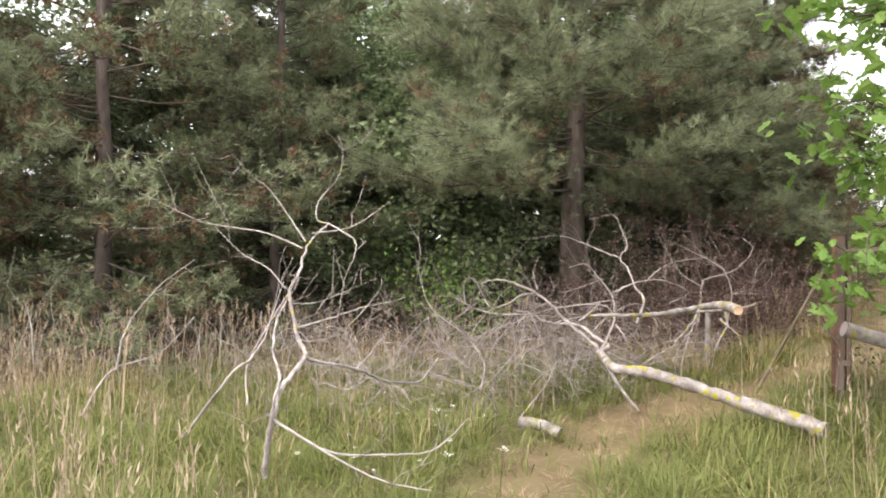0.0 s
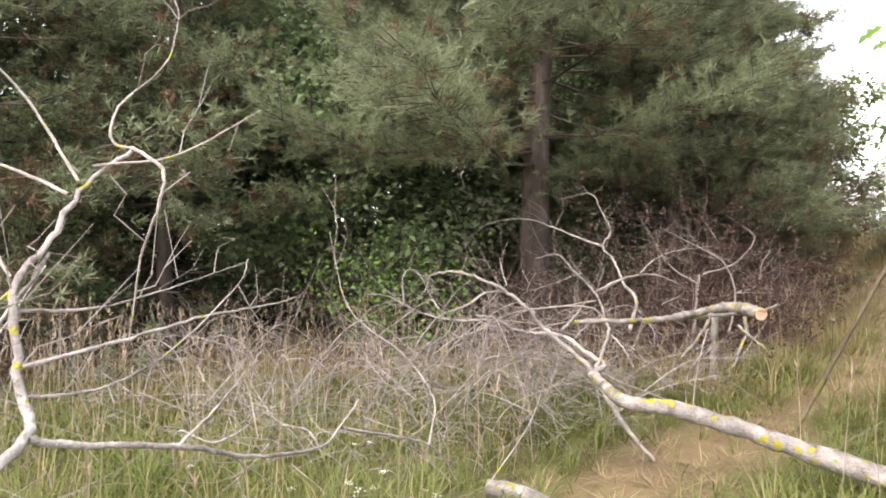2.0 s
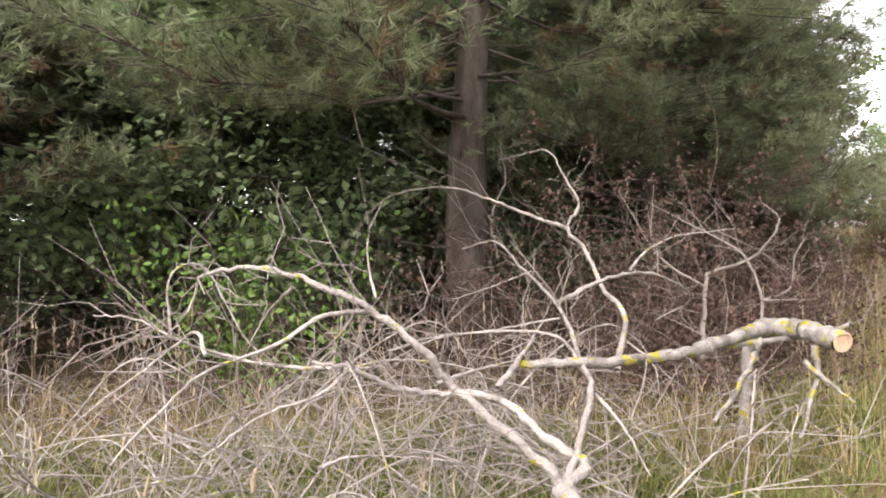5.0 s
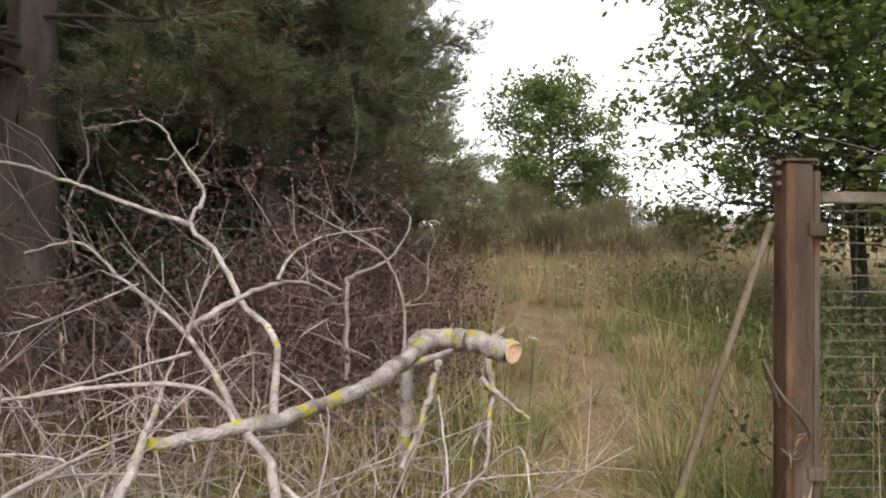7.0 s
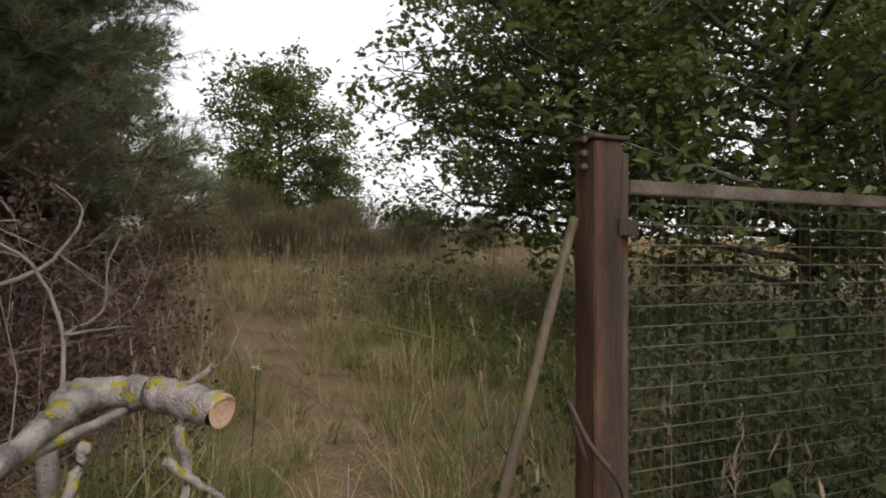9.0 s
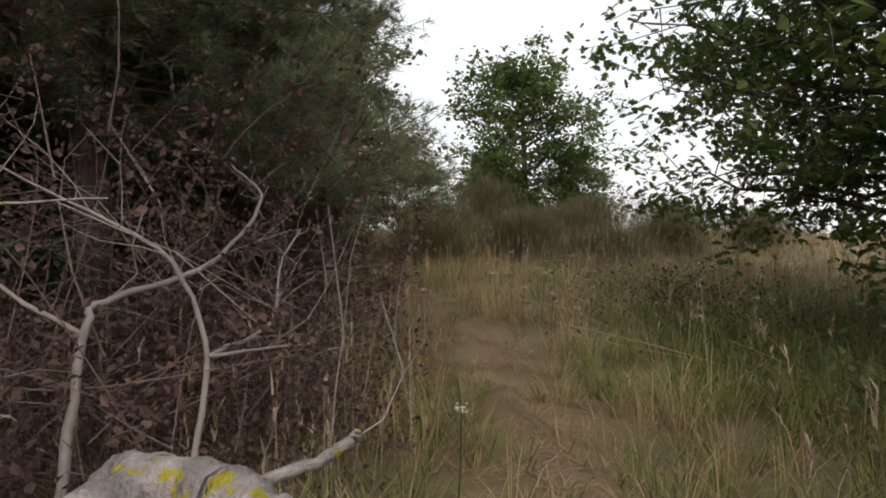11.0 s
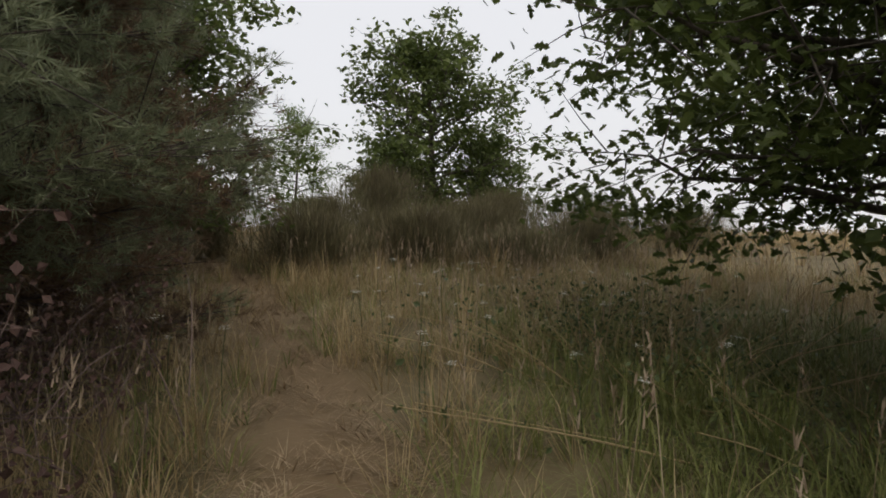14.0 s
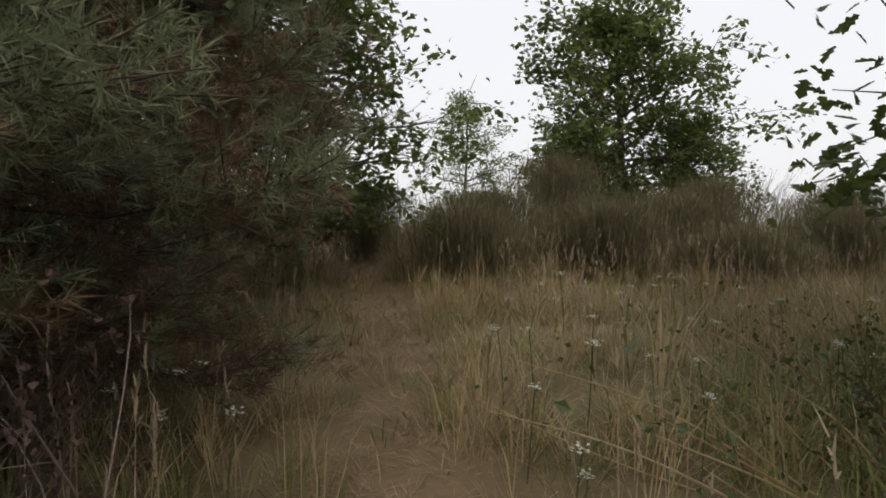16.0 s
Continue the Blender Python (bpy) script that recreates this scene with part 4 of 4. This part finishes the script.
def seeded_stems(name, label, roots, tall, head=0.13):
    """Grass stalks with feathery seed heads, off the path."""
    roots = roots[off_track(roots[:, 0], roots[:, 1]) > 0.55]
    n = len(roots)
    way = veg.normal(0, 0.14, (n, 3))
    way[:, 2] = 1
    L = tall * veg.uniform(0.6, 1.15, n)
    v1, f1 = blades(roots, way, L, np.full(n, 0.0045), 0.12)
    tips = v1.reshape(n, 5, 3)[:, 4]
    each = 9
    at = np.repeat(tips, each, 0) - np.repeat(way, each, 0) * (veg.uniform(0, 1, n * each) * head)[:, None]
    w2 = np.repeat(way, each, 0) * 0.9 + veg.normal(0, 0.35, (n * each, 3))
    v2, f2 = blades(at, w2, np.full(n * each, 0.045), np.full(n * each, 0.007), 0.1)
    ob = tagged(new(name, mesh_of(name, *join([(v1, f1), (v2, f2)]), SEED_HEAD)), label, "grass", kind="stuff")
    return ob


seeded_stems("seeding_grass", "tall grass stalks with feathery brown seed heads", spots(1900, -7, 0.2, 3.2, 9.4, lambda x, y: meadow(x, y) * (0.15 + 0.85 * patches(x, y, 0.9, 0.5)) * np.clip(0.25 - x * 0.3, 0.15, 1)), 0.85)
seeded_stems("seeding_grass", "tall grass stalks gone to seed beside the fallen tree", spots(380, 0, 4.4, 5.0, 9.6, lambda x, y: meadow(x, y) * 0.55), 0.75)
seeded_stems("seeding_grass", "seeding straw stalks along the path", spots(3200, 3.5, 15, 6, 19, lambda x, y: meadow(x, y) * open_ground(x, y) * (0.2 + 0.8 * patches(x, y, 0.7, 3.3))), 0.7)
seeded_stems("seeding_grass", "dry grass stalks at the near edge", spots(160, 1.9, 3.4, 2.0, 4.6, lambda x, y: 0.8 + 0 * x), 0.8)


seeded_stems("seeding_grass", "feathery grass stalks in the foreground meadow", spots(130, -2.3, -0.75, 1.7, 3.3, lambda x, y: 0.7 + 0 * x), 0.72, 0.16)


def shrub(name, label, category, x, y, tall, wide, stems, leaves, size, leaf, stem=BARK, seed=0, group=""):
    """A many-stemmed shrub: upright bent stems with small leaves along them."""
    g = np.random.default_rng(seed)
    ob = thing(name, label, category, (x, y, ground_z(x, y) - 0.03), group)
    bits, at = [], []
    for _ in range(stems):
        root = g.normal(0, wide * 0.25, 3) * (1, 1, 0)
        tip = root * 2.6 + np.array((g.normal(0, wide * 0.16), g.normal(0, wide * 0.16), tall * g.uniform(0.55, 1.1)))
        line = curve_points([root, (root + tip) / 2 + g.normal(0, 0.05, 3), tip], 4)
        bits.append(tube(line, 0.006, 0.002, 4))
        at.append(line[2:])
    tagged(child("stem_mass", mesh_of("stem_mass", *join(bits), stem), ob), kind="stuff")
    at = np.vstack(at)
    p = at[g.integers(0, len(at), leaves)] + g.normal(0, 0.08, (leaves, 3))
    p[:, 2] = np.maximum(p[:, 2], 0.03)
    child("foliage", mesh_of("foliage", *leaf_cards(p, size, g), leaf), ob)
    return ob


def broom(x, y, tall, wide, seed, label):
    """Broom: a dense brush of thin upright green-brown stems."""
    g = np.random.default_rng(seed)
    n = 9000
    ob = thing("broom_bush", label, "shrub", (x, y, ground_z(x, y) - 0.03), "broom bushes")
    r = np.abs(g.normal(0, 0.45, n))
    turn = g.uniform(0, 2 * np.pi, n)
    z = g.uniform(0, 1, n) ** 0.7 * tall * np.clip(1.05 - 0.45 * r ** 2, 0.2, 1)
    root = np.stack([np.cos(turn) * r * wide * (0.45 + 0.5 * z / tall), np.sin(turn) * r * wide * (0.45 + 0.5 * z / tall), z * 0.85], -1)
    way = np.stack([np.cos(turn) * 0.35, np.sin(turn) * 0.35, np.full(n, 0.85)], -1) + g.normal(0, 0.42, (n, 3))
    tuft = child("stem_mass", mesh_of("stem_mass", *blades(root, way, g.uniform(0.1, 0.3, n), np.full(n, 0.008), 0.25), BROOM), ob)
    tagged(tuft, kind="stuff")
    return ob


for k, (x, y, tall, wide) in enumerate(((12.2, 16.4, 1.4, 1.4), (11.0, 15.4, 0.95, 1.2), (13.7, 16.6, 1.6, 1.3), (14.6, 15.2, 1.3, 1.5), (16.0, 15.4, 1.4, 1.4), (12.9, 14.9, 0.9, 1.2), (11.4, 18.6, 1.5, 1.3), (17.2, 14.0, 1.2, 1.4), (15.2, 13.0, 0.8, 1.2), (13.6, 13.4, 0.7, 1.3), (10.2, 19.0, 1.2, 1.3), (18.4, 12.6, 0.9, 1.5))):
    broom(x, y, tall * (0.85 + 0.3 * (k % 3) / 2), wide * 1.15, 40 + k, "dark green-brown broom bush on the rise")
shrub("willow_shrub", "small yellow-green shrub before the wood", "shrub", 0.2, 10.1, 1.35, 0.9, 40, 1500, 0.06, BRIGHT_LEAF, seed=2)
shrub("dead_shrub", "grey leafless shrub at the field's edge", "shrub", 18.5, 16.6, 1.5, 1.6, 220, 200, 0.03, DEAD_LEAF, TWIG, 3)
for k, (x, y, tall, wide) in enumerate(((5.2, 6.0, 0.85, 0.9), (5.9, 5.1, 1.0, 1.0), (7.2, 5.9, 1.0, 1.2), (6.6, 4.0, 1.1, 1.2), (9.0, 5.4, 1.0, 1.3), (4.9, 4.6, 0.7, 0.8))):
    shrub("nettle_clump", "dark green nettles and herbs in the oak's shade", "weeds", x, y, tall, wide, 46, 2600, 0.05, HERB, HERB, 60 + k, "nettles behind the gate")
for k, (x, y, tall, wide) in enumerate(((8.9, 9.4, 0.5, 1.1), (9.9, 10.4, 0.55, 1.2), (7.6, 6.9, 0.5, 1.0), (8.5, 8.0, 0.5, 1.2))):
    shrub("nettle_clump", "low dusty herbs in tall grass under the oak", "weeds", x, y, tall, wide, 60, 800, 0.038, HERB, DRY_GRASS, 70 + k, "herbs under the oak")
sward("meadow_grass", "rank dark grass in the oak's shade", GREEN_GRASS, spots(20000, 6.2, 11.5, 5.5, 11.0, lambda x, y: near(x, y) * np.clip(off_track(x, y) - 1.0, 0, 1)), 0.5, 0.006, 0.6, 0.7)
shrub("bindweed_seedling", "young plant with large yellow-green leaves behind the gate", "plant", 4.62, 5.9, 0.75, 0.3, 7, 26, 0.12, BIRCH_LEAF, HERB, 90)

# white umbels
def umbel(seed):
    g = np.random.default_rng(seed)
    plant = thing("white_wildflower", "white umbel wildflower on a thin stalk", "wildflower", group="white wildflowers")
    tall = g.uniform(0.3, 0.42)
    child("stalk", mesh_of("stalk", *tube(curve_points([(0, 0, -0.02), (0.01, 0.01, tall / 2), (0.03, 0, tall)], 4), 0.003, 0.002, 5), HERB), plant)
    pts = np.array((0.03, 0, tall)) + g.normal(0, 0.016, (26, 3)) * (1, 1, 0.3)
    tagged(child("umbel", mesh_of("umbel", *leaf_cards(pts, 0.013, g, False, 2.0), PETAL), plant), kind="stuff")
    return plant


kinds = [umbel(k) for k in range(3)]
g = np.random.default_rng(31)
places = [(g.uniform(-0.9, 0.5), g.uniform(3.7, 5.9)) for _ in range(22)] + [(g.uniform(6.3, 11.5), g.uniform(8.5, 13)) for _ in range(80)] + [(2.3, 6.1), (4.4, 8.3), (5.0, 8.5), (5.3, 8.9)]
for k, (x, y) in enumerate(places):
    m = pose(x, y, ground_z(x, y), 0, 0, g.uniform(0, 360))
    if k < 3:
        kinds[k].matrix_basis = m
    elif off_track(x, y) > 0.4:
        c = copy_thing(kinds[k % 3], m)
        q = g.uniform(0.5, 0.85) if y < 7 else g.uniform(1.0, 1.4)
        c.scale = (q, q, q)
